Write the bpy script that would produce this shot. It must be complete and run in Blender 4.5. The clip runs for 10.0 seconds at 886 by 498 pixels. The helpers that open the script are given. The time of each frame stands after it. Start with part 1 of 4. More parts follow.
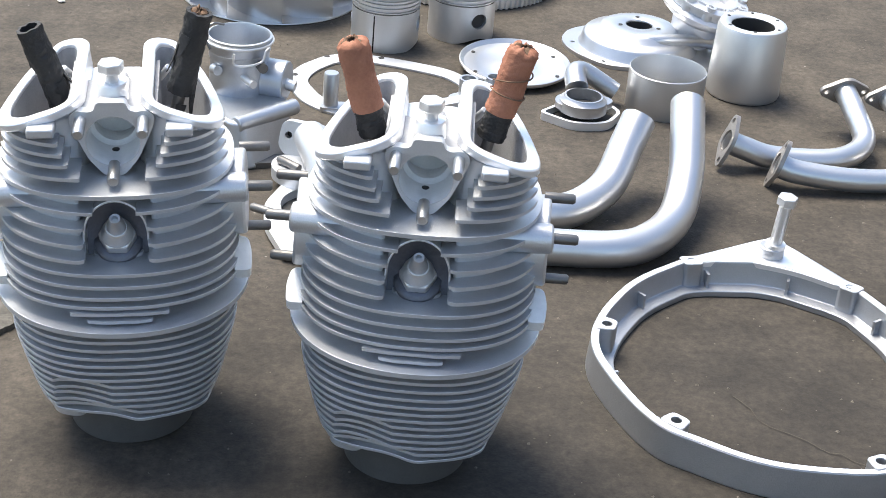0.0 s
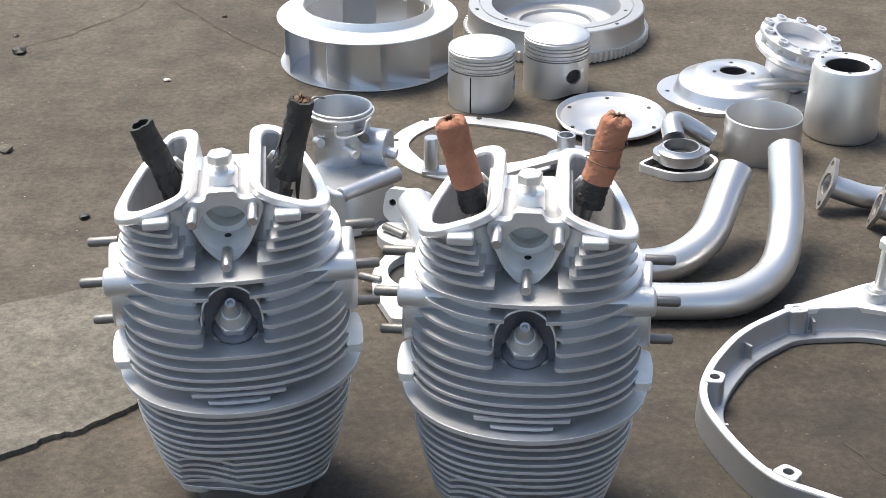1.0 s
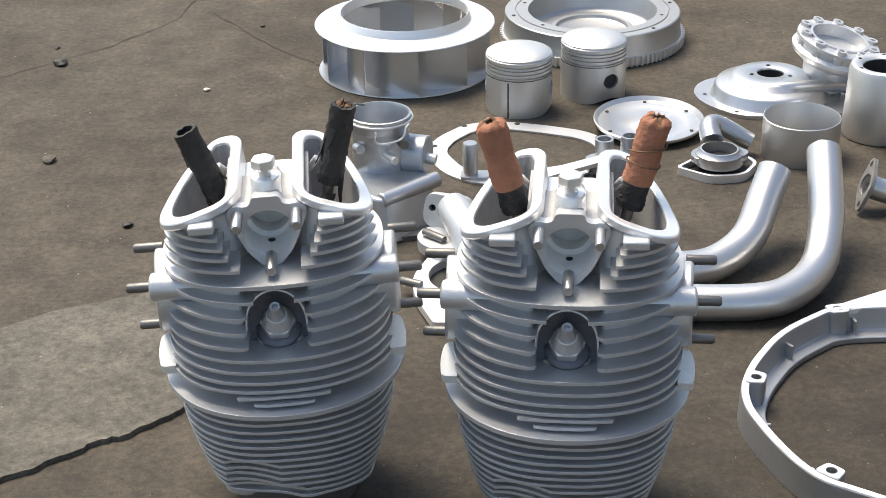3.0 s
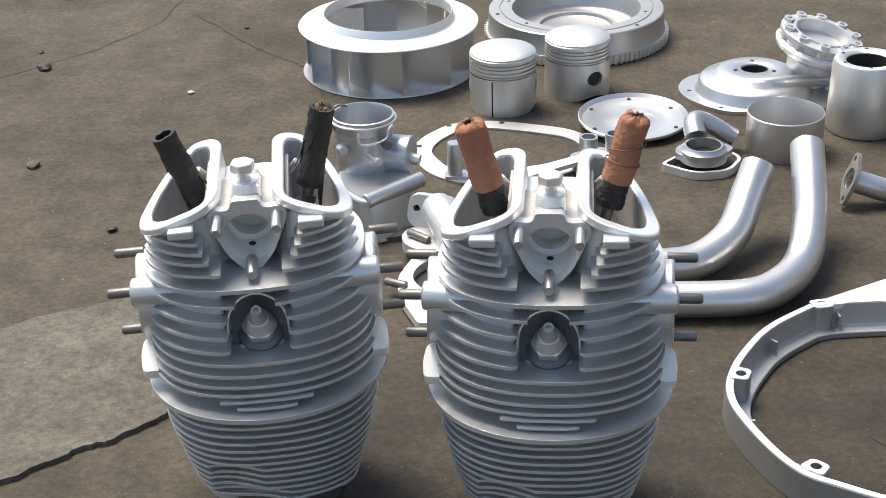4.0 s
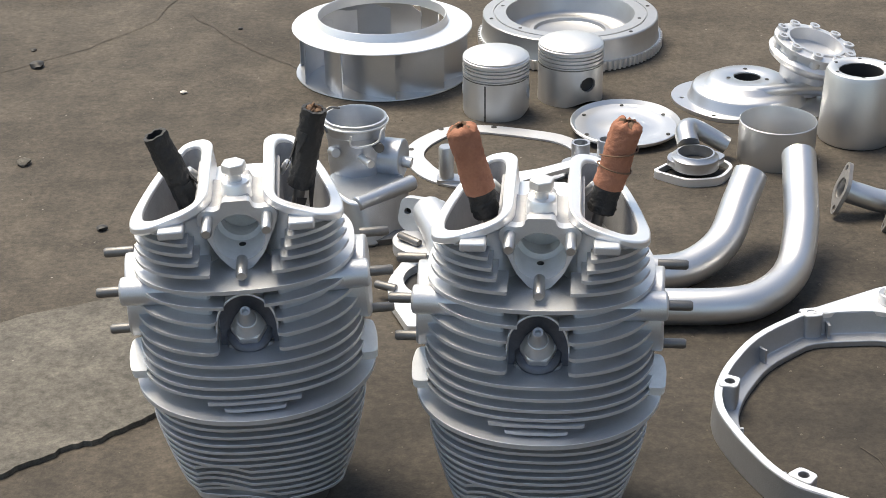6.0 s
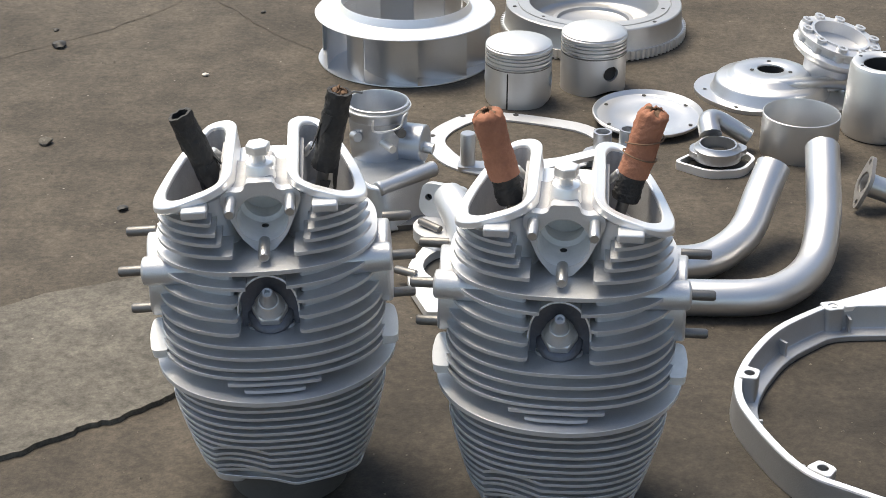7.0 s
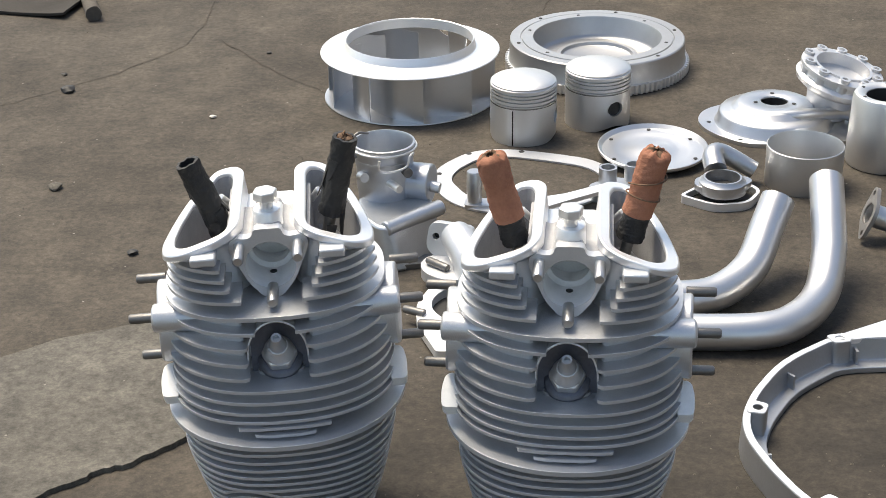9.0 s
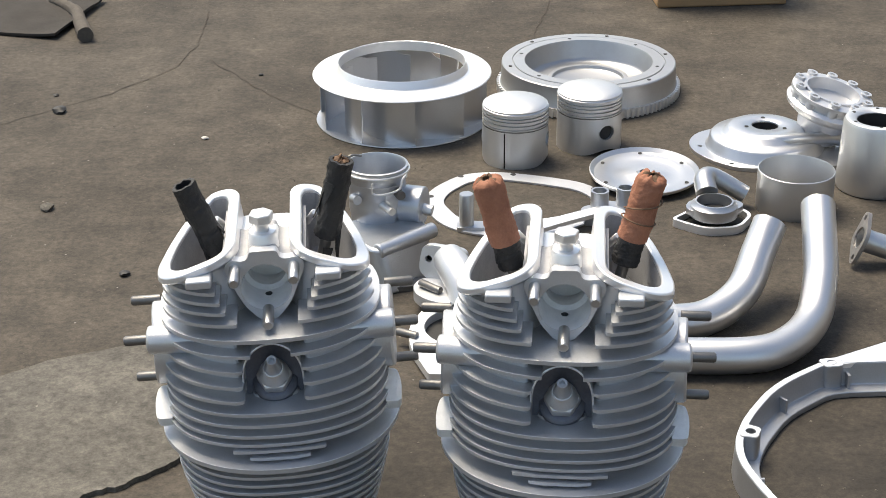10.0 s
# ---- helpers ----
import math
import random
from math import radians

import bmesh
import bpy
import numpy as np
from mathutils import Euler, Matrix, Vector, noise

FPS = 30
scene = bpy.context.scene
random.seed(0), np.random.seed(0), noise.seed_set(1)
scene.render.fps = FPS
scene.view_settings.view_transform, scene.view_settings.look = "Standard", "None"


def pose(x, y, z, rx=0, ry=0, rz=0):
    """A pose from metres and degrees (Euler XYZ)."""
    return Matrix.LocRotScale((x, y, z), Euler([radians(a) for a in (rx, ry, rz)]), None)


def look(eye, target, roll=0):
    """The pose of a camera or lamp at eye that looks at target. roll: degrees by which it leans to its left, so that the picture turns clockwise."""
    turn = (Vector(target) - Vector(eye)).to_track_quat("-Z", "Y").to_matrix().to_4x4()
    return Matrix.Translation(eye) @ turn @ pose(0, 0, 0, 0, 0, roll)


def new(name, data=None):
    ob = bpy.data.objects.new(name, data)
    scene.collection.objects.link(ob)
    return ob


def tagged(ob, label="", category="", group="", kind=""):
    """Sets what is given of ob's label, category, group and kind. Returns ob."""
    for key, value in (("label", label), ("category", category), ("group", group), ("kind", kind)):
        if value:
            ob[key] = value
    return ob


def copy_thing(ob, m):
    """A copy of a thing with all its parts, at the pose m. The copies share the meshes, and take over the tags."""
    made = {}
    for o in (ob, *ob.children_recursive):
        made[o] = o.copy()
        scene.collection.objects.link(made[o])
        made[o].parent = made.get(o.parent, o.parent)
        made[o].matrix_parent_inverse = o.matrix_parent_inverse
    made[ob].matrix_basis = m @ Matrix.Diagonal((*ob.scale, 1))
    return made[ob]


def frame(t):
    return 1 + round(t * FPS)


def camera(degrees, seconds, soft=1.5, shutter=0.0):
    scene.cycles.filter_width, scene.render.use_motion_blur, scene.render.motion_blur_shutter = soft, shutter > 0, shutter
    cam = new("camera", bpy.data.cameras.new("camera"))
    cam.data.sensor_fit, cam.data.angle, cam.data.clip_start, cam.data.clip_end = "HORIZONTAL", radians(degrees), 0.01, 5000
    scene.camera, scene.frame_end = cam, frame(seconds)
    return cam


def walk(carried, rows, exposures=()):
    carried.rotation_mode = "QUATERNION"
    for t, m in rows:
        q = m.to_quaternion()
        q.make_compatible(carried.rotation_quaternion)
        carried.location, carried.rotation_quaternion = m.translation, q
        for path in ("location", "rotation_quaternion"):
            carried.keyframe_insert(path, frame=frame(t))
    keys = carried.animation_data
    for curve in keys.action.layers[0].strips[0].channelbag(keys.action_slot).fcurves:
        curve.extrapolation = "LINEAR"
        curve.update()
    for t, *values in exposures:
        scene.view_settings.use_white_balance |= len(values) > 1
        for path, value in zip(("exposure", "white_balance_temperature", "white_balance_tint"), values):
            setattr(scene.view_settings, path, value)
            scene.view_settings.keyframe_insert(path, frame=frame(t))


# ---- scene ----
from mathutils.geometry import tessellate_polygon

cam = camera(30.8, 10.0, soft=0.7)
PATH = [
    (0, (0.006, 0.029, 0.716), (0.177, 1.779, -0.236), 5.1),
    (0.5, (0.011, 0.011, 0.736), (0.124, 1.777, -0.196), 0.4),
    (1, (0.006, 0.014, 0.75), (0.043, 1.791, -0.166), 0.2),
    (1.5, (-0.003, 0.01, 0.752), (0.009, 1.797, -0.145), -0.5),
    (2, (-0.008, 0.011, 0.75), (-0.018, 1.804, -0.138), -0.8),
    (2.5, (-0.005, 0.003, 0.749), (-0.015, 1.789, -0.15), -0.8),
    (4, (0.011, 0.005, 0.751), (0.011, 1.788, -0.157), -1.7),
    (4.5, (0.011, 0.006, 0.751), (0.013, 1.789, -0.156), -1.6),
    (5, (0.019, 0.007, 0.749), (0.026, 1.791, -0.156), -1.9),
    (5.5, (0.018, 0.006, 0.753), (0.031, 1.791, -0.15), -1.7),
    (6.8, (0.001, 0.007, 0.744), (-0.003, 1.787, -0.168), 0.8),
    (7, (0.005, 0.007, 0.746), (-0.001, 1.786, -0.169), 0.1),
    (7.5, (0.011, 0.003, 0.752), (-0.003, 1.782, -0.161), -0.8),
    (8, (0.014, 0.0, 0.755), (-0.004, 1.785, -0.147), -1.2),
    (8.5, (0.011, -0.002, 0.758), (-0.009, 1.788, -0.134), -1.1),
    (9, (0.008, 0.002, 0.759), (-0.011, 1.797, -0.123), -1.1),
    (9.5, (0.005, 0.0, 0.76), (-0.009, 1.801, -0.109), -0.9),
    (10, (0.001, 0.001, 0.761), (0.0, 1.807, -0.097), -0.6),
]
walk(cam, [(t, look(eye, target, roll)) for t, eye, target, roll in PATH], [(0, 1.02, 6750, 8), (0.5, 0.98, 6900, 8), (1.0, 0.83, 7150, 8), (2.0, 0.6, 7350, 8), (10, 0.53, 7400, 8)])

# ---- light: bright hazy daylight from behind and to the left ----
world = bpy.data.worlds.new("world")
scene.world = world
world.use_nodes = True
wn = world.node_tree.nodes
sky = wn.new("ShaderNodeTexSky")
sky.sky_type, sky.sun_disc = "NISHITA", False
sky.sun_elevation, sky.sun_rotation = radians(64), radians(-43)
sky.dust_density = 1.6
wn["Background"].inputs[1].default_value = 0.145
world.node_tree.links.new(sky.outputs[0], wn["Background"].inputs[0])
sun_data = bpy.data.lights.new("sun", "SUN")
sun_data.energy, sun_data.angle, sun_data.color = 3.5, radians(32), (1.0, 0.95, 0.87)
sun = new("sun", sun_data)
sun.matrix_world = look((-0.8, 1.2 + 0.85, 2.4), (0, 1.2, 0))


# ---- materials ----
def material(name, base, rough=0.5, metal=0.0, grain=0.1, size=300.0, stain=0.15, stain_size=12.0, bump=0.15, dark=None, rand=0.0):
    """A surface with fine grain, larger stains and a bump."""
    m = bpy.data.materials.new(name)
    m.use_nodes = True
    n, k = m.node_tree.nodes, m.node_tree.links
    b = n["Principled BSDF"]
    b.inputs["Metallic"].default_value = metal
    geo = n.new("ShaderNodeNewGeometry")
    fine, big = n.new("ShaderNodeTexNoise"), n.new("ShaderNodeTexNoise")
    fine.inputs["Scale"].default_value, fine.inputs["Detail"].default_value = size, 4
    big.inputs["Scale"].default_value, big.inputs["Detail"].default_value = stain_size, 6
    big.inputs["Roughness"].default_value = 0.65
    for tex in (fine, big):
        k.new(geo.outputs["Position"], tex.inputs["Vector"])
    mix = n.new("ShaderNodeMix")
    mix.data_type = "RGBA"
    ramp = n.new("ShaderNodeMapRange")
    ramp.inputs[1].default_value, ramp.inputs[2].default_value = 0.42, 0.72
    ramp.inputs[4].default_value = stain
    k.new(big.outputs["Fac"], ramp.inputs[0])
    k.new(ramp.outputs[0], mix.inputs[0])
    mix.inputs[6].default_value = (*base, 1)
    mix.inputs[7].default_value = (*(dark or [c * 0.5 for c in base]), 1)
    hsv = n.new("ShaderNodeHueSaturation")
    val = n.new("ShaderNodeMapRange")
    val.inputs[3].default_value, val.inputs[4].default_value = 1 - grain, 1 + grain
    k.new(fine.outputs["Fac"], val.inputs[0])
    last = val.outputs[0]
    if rand:
        info, r2, mul = n.new("ShaderNodeObjectInfo"), n.new("ShaderNodeMapRange"), n.new("ShaderNodeMath")
        r2.inputs[3].default_value, r2.inputs[4].default_value = 1 - rand, 1 + rand
        k.new(info.outputs["Random"], r2.inputs[0])
        mul.operation = "MULTIPLY"
        k.new(last, mul.inputs[0])
        k.new(r2.outputs[0], mul.inputs[1])
        last = mul.outputs[0]
    k.new(last, hsv.inputs["Value"])
    k.new(mix.outputs[2], hsv.inputs["Color"])
    k.new(hsv.outputs[0], b.inputs["Base Color"])
    rr = n.new("ShaderNodeMapRange")
    rr.inputs[3].default_value, rr.inputs[4].default_value = max(0.05, rough - 0.08), min(1, rough + 0.1)
    k.new(big.outputs["Fac"], rr.inputs[0])
    k.new(rr.outputs[0], b.inputs["Roughness"])
    bp = n.new("ShaderNodeBump")
    bp.inputs["Strength"].default_value, bp.inputs["Distance"].default_value = bump, 0.001
    k.new(fine.outputs["Fac"], bp.inputs["Height"])
    k.new(bp.outputs[0], b.inputs["Normal"])
    return m


CAST = material("silver_painted_casting", (0.68, 0.685, 0.70), 0.43, 0.75, 0.06, 900, 0.12, 25, 0.25)
FIN = material("blasted_aluminium_fin", (0.63, 0.64, 0.66), 0.45, 0.64, 0.1, 900, 0.2, 30, 0.25)
MACHINED = material("bright_machined_aluminium", (0.9, 0.9, 0.9), 0.4, 0.75, 0.03, 1200, 0.08, 40, 0.1)
PISTON = material("blasted_piston_aluminium", (0.70, 0.70, 0.695), 0.42, 0.9, 0.04, 1000, 0.1, 25, 0.15)
PAINT = material("smooth_silver_paint", (0.63, 0.635, 0.645), 0.36, 0.92, 0.04, 700, 0.08, 20, 0.05)
RINGCAST = material("grey_sand_cast_alloy", (0.47, 0.48, 0.5), 0.42, 0.85, 0.08, 800, 0.2, 30, 0.3)
GREYCAST = material("cool_grey_cast_iron", (0.54, 0.56, 0.59), 0.34, 0.85, 0.07, 900, 0.25, 25, 0.3)
STEEL = material("zinc_plated_steel", (0.8, 0.79, 0.77), 0.36, 0.75, 0.05, 900, 0.2, 60, 0.1)
STUD = material("dark_steel_stud", (0.2, 0.195, 0.19), 0.45, 0.8, 0.1, 1500, 0.3, 80, 0.2)
IRON = material("dull_iron_sleeve", (0.12, 0.115, 0.11), 0.55, 0.3, 0.1, 700, 0.3, 40, 0.2)
BLACK = material("black_perished_rubber", (0.02, 0.0195, 0.0195), 0.6, 0, 0.3, 500, 0.4, 60, 0.6)
CLOTH = material("rust_orange_tape", (0.37, 0.155, 0.09), 0.75, 0, 0.15, 600, 0.45, 70, 0.5, dark=(0.16, 0.06, 0.035))
BROWN = material("frayed_brown_core", (0.17, 0.1, 0.06), 0.85, 0, 0.4, 300, 0.5, 80, 0.6)
# Cast grey taken darker, partly for the shade in pockets and port recesses
POCKET = material("sand_cast_with_inner_shade", (0.42, 0.42, 0.43), 0.6, 0.4, 0.12, 700, 0.35, 50, 0.4)
TURNED = material("turned_grey_iron", (0.5, 0.5, 0.5), 0.42, 0.9, 0.05, 900, 0.2, 25, 0.1)
FLANGE = material("brownish_steel_flange", (0.36, 0.34, 0.32), 0.5, 0.75, 0.12, 700, 0.4, 50, 0.3)
NECK = material("dark_glossy_casting", (0.56, 0.565, 0.575), 0.33, 0.92, 0.06, 700, 0.25, 40, 0.1)
BORE = material("pale_blasted_bore", (0.92, 0.915, 0.9), 0.55, 0.0, 0.05, 900, 0.25, 60, 0.2)
# Oily grime and the plug recess's depth shade in one dark colour
GRIME_SHADE = material("oily_recess_with_shade", (0.15, 0.155, 0.18), 0.4, 0.5, 0.2, 500, 0.4, 90, 0.3)
# Near-black for the shade inside holes and openings, and for dark scraps
DARK = material("dark_inside_shade_and_scrap", (0.025, 0.024, 0.023), 0.6, 0.0, 0.1, 500, 0.2, 50, 0.2)
CARDBOARD = material("brown_cardboard", (0.36, 0.22, 0.11), 0.85, 0, 0.08, 400, 0.2, 15, 0.2)
RUBBERMAT = material("dusty_dark_mat", (0.04, 0.034, 0.028), 0.9, 0, 0.2, 300, 0.4, 20, 0.5)
WOOD = material("weathered_branch", (0.1, 0.085, 0.07), 0.85, 0, 0.25, 300, 0.4, 30, 0.5)
PALE = material("pale_chip", (0.6, 0.56, 0.5), 0.8, 0, 0.1, 500, 0.2, 30, 0.3)


def concrete(name, base, dark, rough=0.85, bump=0.5):
    """Dirty concrete: broad stains, mottling, fine sand and scattered pale specks."""
    m = material(name, base, rough, 0, 0.36, 420, 0.8, 3.2, bump, dark=dark)
    n, k = m.node_tree.nodes, m.node_tree.links
    b = n["Principled BSDF"]
    geo = n.new("ShaderNodeNewGeometry")
    mid = n.new("ShaderNodeTexNoise")
    mid.inputs["Scale"].default_value, mid.inputs["Detail"].default_value, mid.inputs["Roughness"].default_value = 17, 10, 0.74
    k.new(geo.outputs["Position"], mid.inputs["Vector"])
    rng = n.new("ShaderNodeMapRange")
    rng.inputs[1].default_value, rng.inputs[2].default_value = 0.3, 0.75
    rng.inputs[3].default_value, rng.inputs[4].default_value = 0.5, 1.55
    k.new(mid.outputs["Fac"], rng.inputs[0])
    src = b.inputs["Base Color"].links[0].from_socket
    mul = n.new("ShaderNodeVectorMath")
    mul.operation = "SCALE"
    k.new(src, mul.inputs[0])
    k.new(rng.outputs[0], mul.inputs["Scale"])
    vor = n.new("ShaderNodeTexVoronoi")
    vor.inputs["Scale"].default_value = 70
    k.new(geo.outputs["Position"], vor.inputs["Vector"])
    spot = n.new("ShaderNodeMapRange")
    spot.inputs[1].default_value, spot.inputs[2].default_value = 0.06, 0.10
    spot.inputs[3].default_value, spot.inputs[4].default_value = 1, 0
    k.new(vor.outputs["Distance"], spot.inputs[0])
    sep = n.new("ShaderNodeSeparateColor")
    k.new(vor.outputs["Color"], sep.inputs[0])
    rare = n.new("ShaderNodeMath")
    rare.operation = "GREATER_THAN"
    rare.inputs[1].default_value = 0.9
    k.new(sep.outputs[0], rare.inputs[0])
    both = n.new("ShaderNodeMath")
    both.operation = "MULTIPLY"
    k.new(spot.outputs[0], both.inputs[0])
    k.new(rare.outputs[0], both.inputs[1])
    mix = n.new("ShaderNodeMix")
    mix.data_type = "RGBA"
    k.new(both.outputs[0], mix.inputs[0])
    dust = n.new("ShaderNodeTexNoise")
    dust.inputs["Scale"].default_value, dust.inputs["Detail"].default_value, dust.inputs["Roughness"].default_value = 130, 8, 0.7
    k.new(geo.outputs["Position"], dust.inputs["Vector"])
    sand = n.new("ShaderNodeMapRange")
    sand.inputs[1].default_value, sand.inputs[2].default_value = 0.33, 0.68
    sand.inputs[3].default_value, sand.inputs[4].default_value = 0.62, 1.42
    k.new(dust.outputs["Fac"], sand.inputs[0])
    mul2 = n.new("ShaderNodeVectorMath")
    mul2.operation = "SCALE"
    k.new(mul.outputs[0], mul2.inputs[0])
    k.new(sand.outputs[0], mul2.inputs["Scale"])
    k.new(mul2.outputs[0], mix.inputs[6])
    mix.inputs[7].default_value = (0.24, 0.215, 0.185, 1)
    k.new(mix.outputs[2], b.inputs["Base Color"])
    bump2 = n.new("ShaderNodeBump")
    bump2.inputs["Strength"].default_value, bump2.inputs["Distance"].default_value = 0.4, 0.0022
    k.new(mid.outputs["Fac"], bump2.inputs["Height"])
    k.new(b.inputs["Normal"].links[0].from_socket, bump2.inputs["Normal"])
    k.new(bump2.outputs[0], b.inputs["Normal"])
    return m


def dark_floor_patch(m, centre, radius, strength):
    """A broad ragged-edged patch where the base colour is scaled down."""
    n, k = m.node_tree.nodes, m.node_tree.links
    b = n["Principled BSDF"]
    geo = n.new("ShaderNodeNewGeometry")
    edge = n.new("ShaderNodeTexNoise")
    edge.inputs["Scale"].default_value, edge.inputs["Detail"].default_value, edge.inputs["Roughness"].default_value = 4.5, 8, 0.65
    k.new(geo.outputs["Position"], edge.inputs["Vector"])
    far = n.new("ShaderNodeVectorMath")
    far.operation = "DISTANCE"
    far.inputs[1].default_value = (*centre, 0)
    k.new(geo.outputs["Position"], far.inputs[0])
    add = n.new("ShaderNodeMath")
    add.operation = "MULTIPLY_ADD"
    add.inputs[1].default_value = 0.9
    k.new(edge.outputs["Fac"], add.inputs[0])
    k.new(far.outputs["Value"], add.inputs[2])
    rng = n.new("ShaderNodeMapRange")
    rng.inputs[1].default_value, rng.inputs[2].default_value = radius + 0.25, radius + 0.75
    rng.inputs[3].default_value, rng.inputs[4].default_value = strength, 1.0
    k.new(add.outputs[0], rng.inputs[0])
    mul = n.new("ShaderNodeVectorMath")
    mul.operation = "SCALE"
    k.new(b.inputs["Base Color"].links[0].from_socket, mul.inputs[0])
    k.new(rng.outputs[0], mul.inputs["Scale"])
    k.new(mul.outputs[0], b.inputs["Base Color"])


FLOOR = concrete("stained_concrete_darker_near", (0.070, 0.0575, 0.0435), (0.034, 0.0275, 0.0205), 0.85)
# Scales the floor colour to 0.55 at the near right, fading outward
dark_floor_patch(FLOOR, (0.35, 0.95), 0.42, 0.55)
SLAB = concrete("pale_worn_screed", (0.112, 0.102, 0.086), (0.068, 0.061, 0.05), 0.85)


# ---- mesh helpers ----
def part(name, bm, mat, parent=None, label="", m=None, smooth=38, bevel=0.0):
    """Links a bmesh as one mesh object, with sharp edges past an angle."""
    bmesh.ops.recalc_face_normals(bm, faces=bm.faces)
    for f in bm.faces:
        f.smooth = True
    for e in bm.edges:
        if len(e.link_faces) == 2 and e.calc_face_angle(0) > radians(smooth):
            e.smooth = False
    me = bpy.data.meshes.new(name)
    bm.to_mesh(me)
    bm.free()
    me.materials.append(mat)
    ob = new(name, me)
    if parent:
        ob.parent = parent
    if m is not None:
        ob.matrix_basis = m
    if label:
        tagged(ob, label)
    if bevel:
        mod = ob.modifiers.new("edge", "BEVEL")
        mod.width, mod.segments, mod.limit_method, mod.angle_limit = bevel, 2, "ANGLE", radians(50)
        mod.use_clamp_overlap = True
        if mat is FIN:
            me.materials.append(MACHINED)
            mod.material = 1
    return ob


def thing(name, label, category, m=None, group=""):
    e = new(name)
    e.empty_display_size = 0.02
    if m is not None:
        e.matrix_basis = m
    return tagged(e, label, category, group)


def circle(r, n=32, cx=0.0, cy=0.0, a0=0.0):
    return [(cx + r * math.cos(a0 + 2 * math.pi * i / n), cy + r * math.sin(a0 + 2 * math.pi * i / n)) for i in range(n)]


def oval(a, b, p=2.0, n=64, cx=0.0, cy=0.0):
    """A superellipse, from p = 2 (ellipse) towards a rounded box."""
    out = []
    for i in range(n):
        c, s = math.cos(2 * math.pi * i / n), math.sin(2 * math.pi * i / n)
        out.append((cx + a * math.copysign(abs(c) ** (2 / p), c), cy + b * math.copysign(abs(s) ** (2 / p), s)))
    return out


def rounded(pts, r, n=5):
    """A polygon with its corners rounded by r (one value or one a corner)."""
    out, c = [], len(pts)
    for i in range(c):
        p, a, b = Vector(pts[i]), Vector(pts[i - 1]), Vector(pts[(i + 1) % c])
        rad = r[i] if isinstance(r, (list, tuple)) else r
        u, v = (a - p), (b - p)
        d = min(rad, u.length * 0.48, v.length * 0.48)
        s, e = p + u.normalized() * d, p + v.normalized() * d
        for j in range(n + 1):
            t = j / n
            q = s.lerp(p, t).lerp(p.lerp(e, t), t)
            out.append((q.x, q.y))
    return out


def plate(outer, holes, z0, z1, bm=None, top=None):
    """A flat solid of an outline with holes; top: a function of x, y that replaces z1."""
    bm = bm or bmesh.new()
    loops = [outer, *holes]
    flat = [p for loop in loops for p in loop]
    tris = tessellate_polygon([[Vector((x, y, 0)) for x, y in loop] for loop in loops])
    lo = [bm.verts.new((x, y, z0)) for x, y in flat]
    hi = [bm.verts.new((x, y, top(x, y) if top else z1)) for x, y in flat]
    for a, b, c in tris:
        for v in (hi, lo):
            try:
                bm.faces.new((v[a], v[b], v[c]))
            except ValueError:
                pass
    k = 0
    for loop in loops:
        c = len(loop)
        for i in range(c):
            a, b = k + i, k + (i + 1) % c
            bm.faces.new((lo[a], lo[b], hi[b], hi[a]))
        k += c
    return bm


def lathe(profile, n=48, bm=None, closed=False, m=None):
    """Turns a list of (radius, height) round the z axis."""
    bm = bm or bmesh.new()
    rows = []
    for r, z in profile:
        if r < 1e-6:
            rows.append([bm.verts.new((0, 0, z))])
        else:
            rows.append([bm.verts.new((r * math.cos(2 * math.pi * i / n), r * math.sin(2 * math.pi * i / n), z)) for i in range(n)])
    pairs = list(zip(rows, rows[1:])) + ([(rows[-1], rows[0])] if closed else [])
    for a, b in pairs:
        for i in range(n):
            q = [a[i % len(a)], a[(i + 1) % len(a)], b[(i + 1) % len(b)], b[i % len(b)]]
            q = list(dict.fromkeys(q))
            if len(q) > 2:
                bm.faces.new(q)
    if m is not None:
        bmesh.ops.transform(bm, matrix=m, verts=[v for row in rows for v in row])
    return bm


def glide(pts, n=8):
    """A smooth curve through points."""
    p = [Vector(q) for q in pts]
    p = [2 * p[0] - p[1], *p, 2 * p[-1] - p[-2]]
    out = []
    for i in range(1, len(p) - 2):
        for j in range(n):
            t = j / n
            out.append(0.5 * (2 * p[i] + (p[i + 1] - p[i - 1]) * t + (2 * p[i - 1] - 5 * p[i] + 4 * p[i + 1] - p[i + 2]) * t**2
                              + (3 * p[i] - p[i - 1] - 3 * p[i + 1] + p[i + 2]) * t**3))
    return out + [p[-2]]


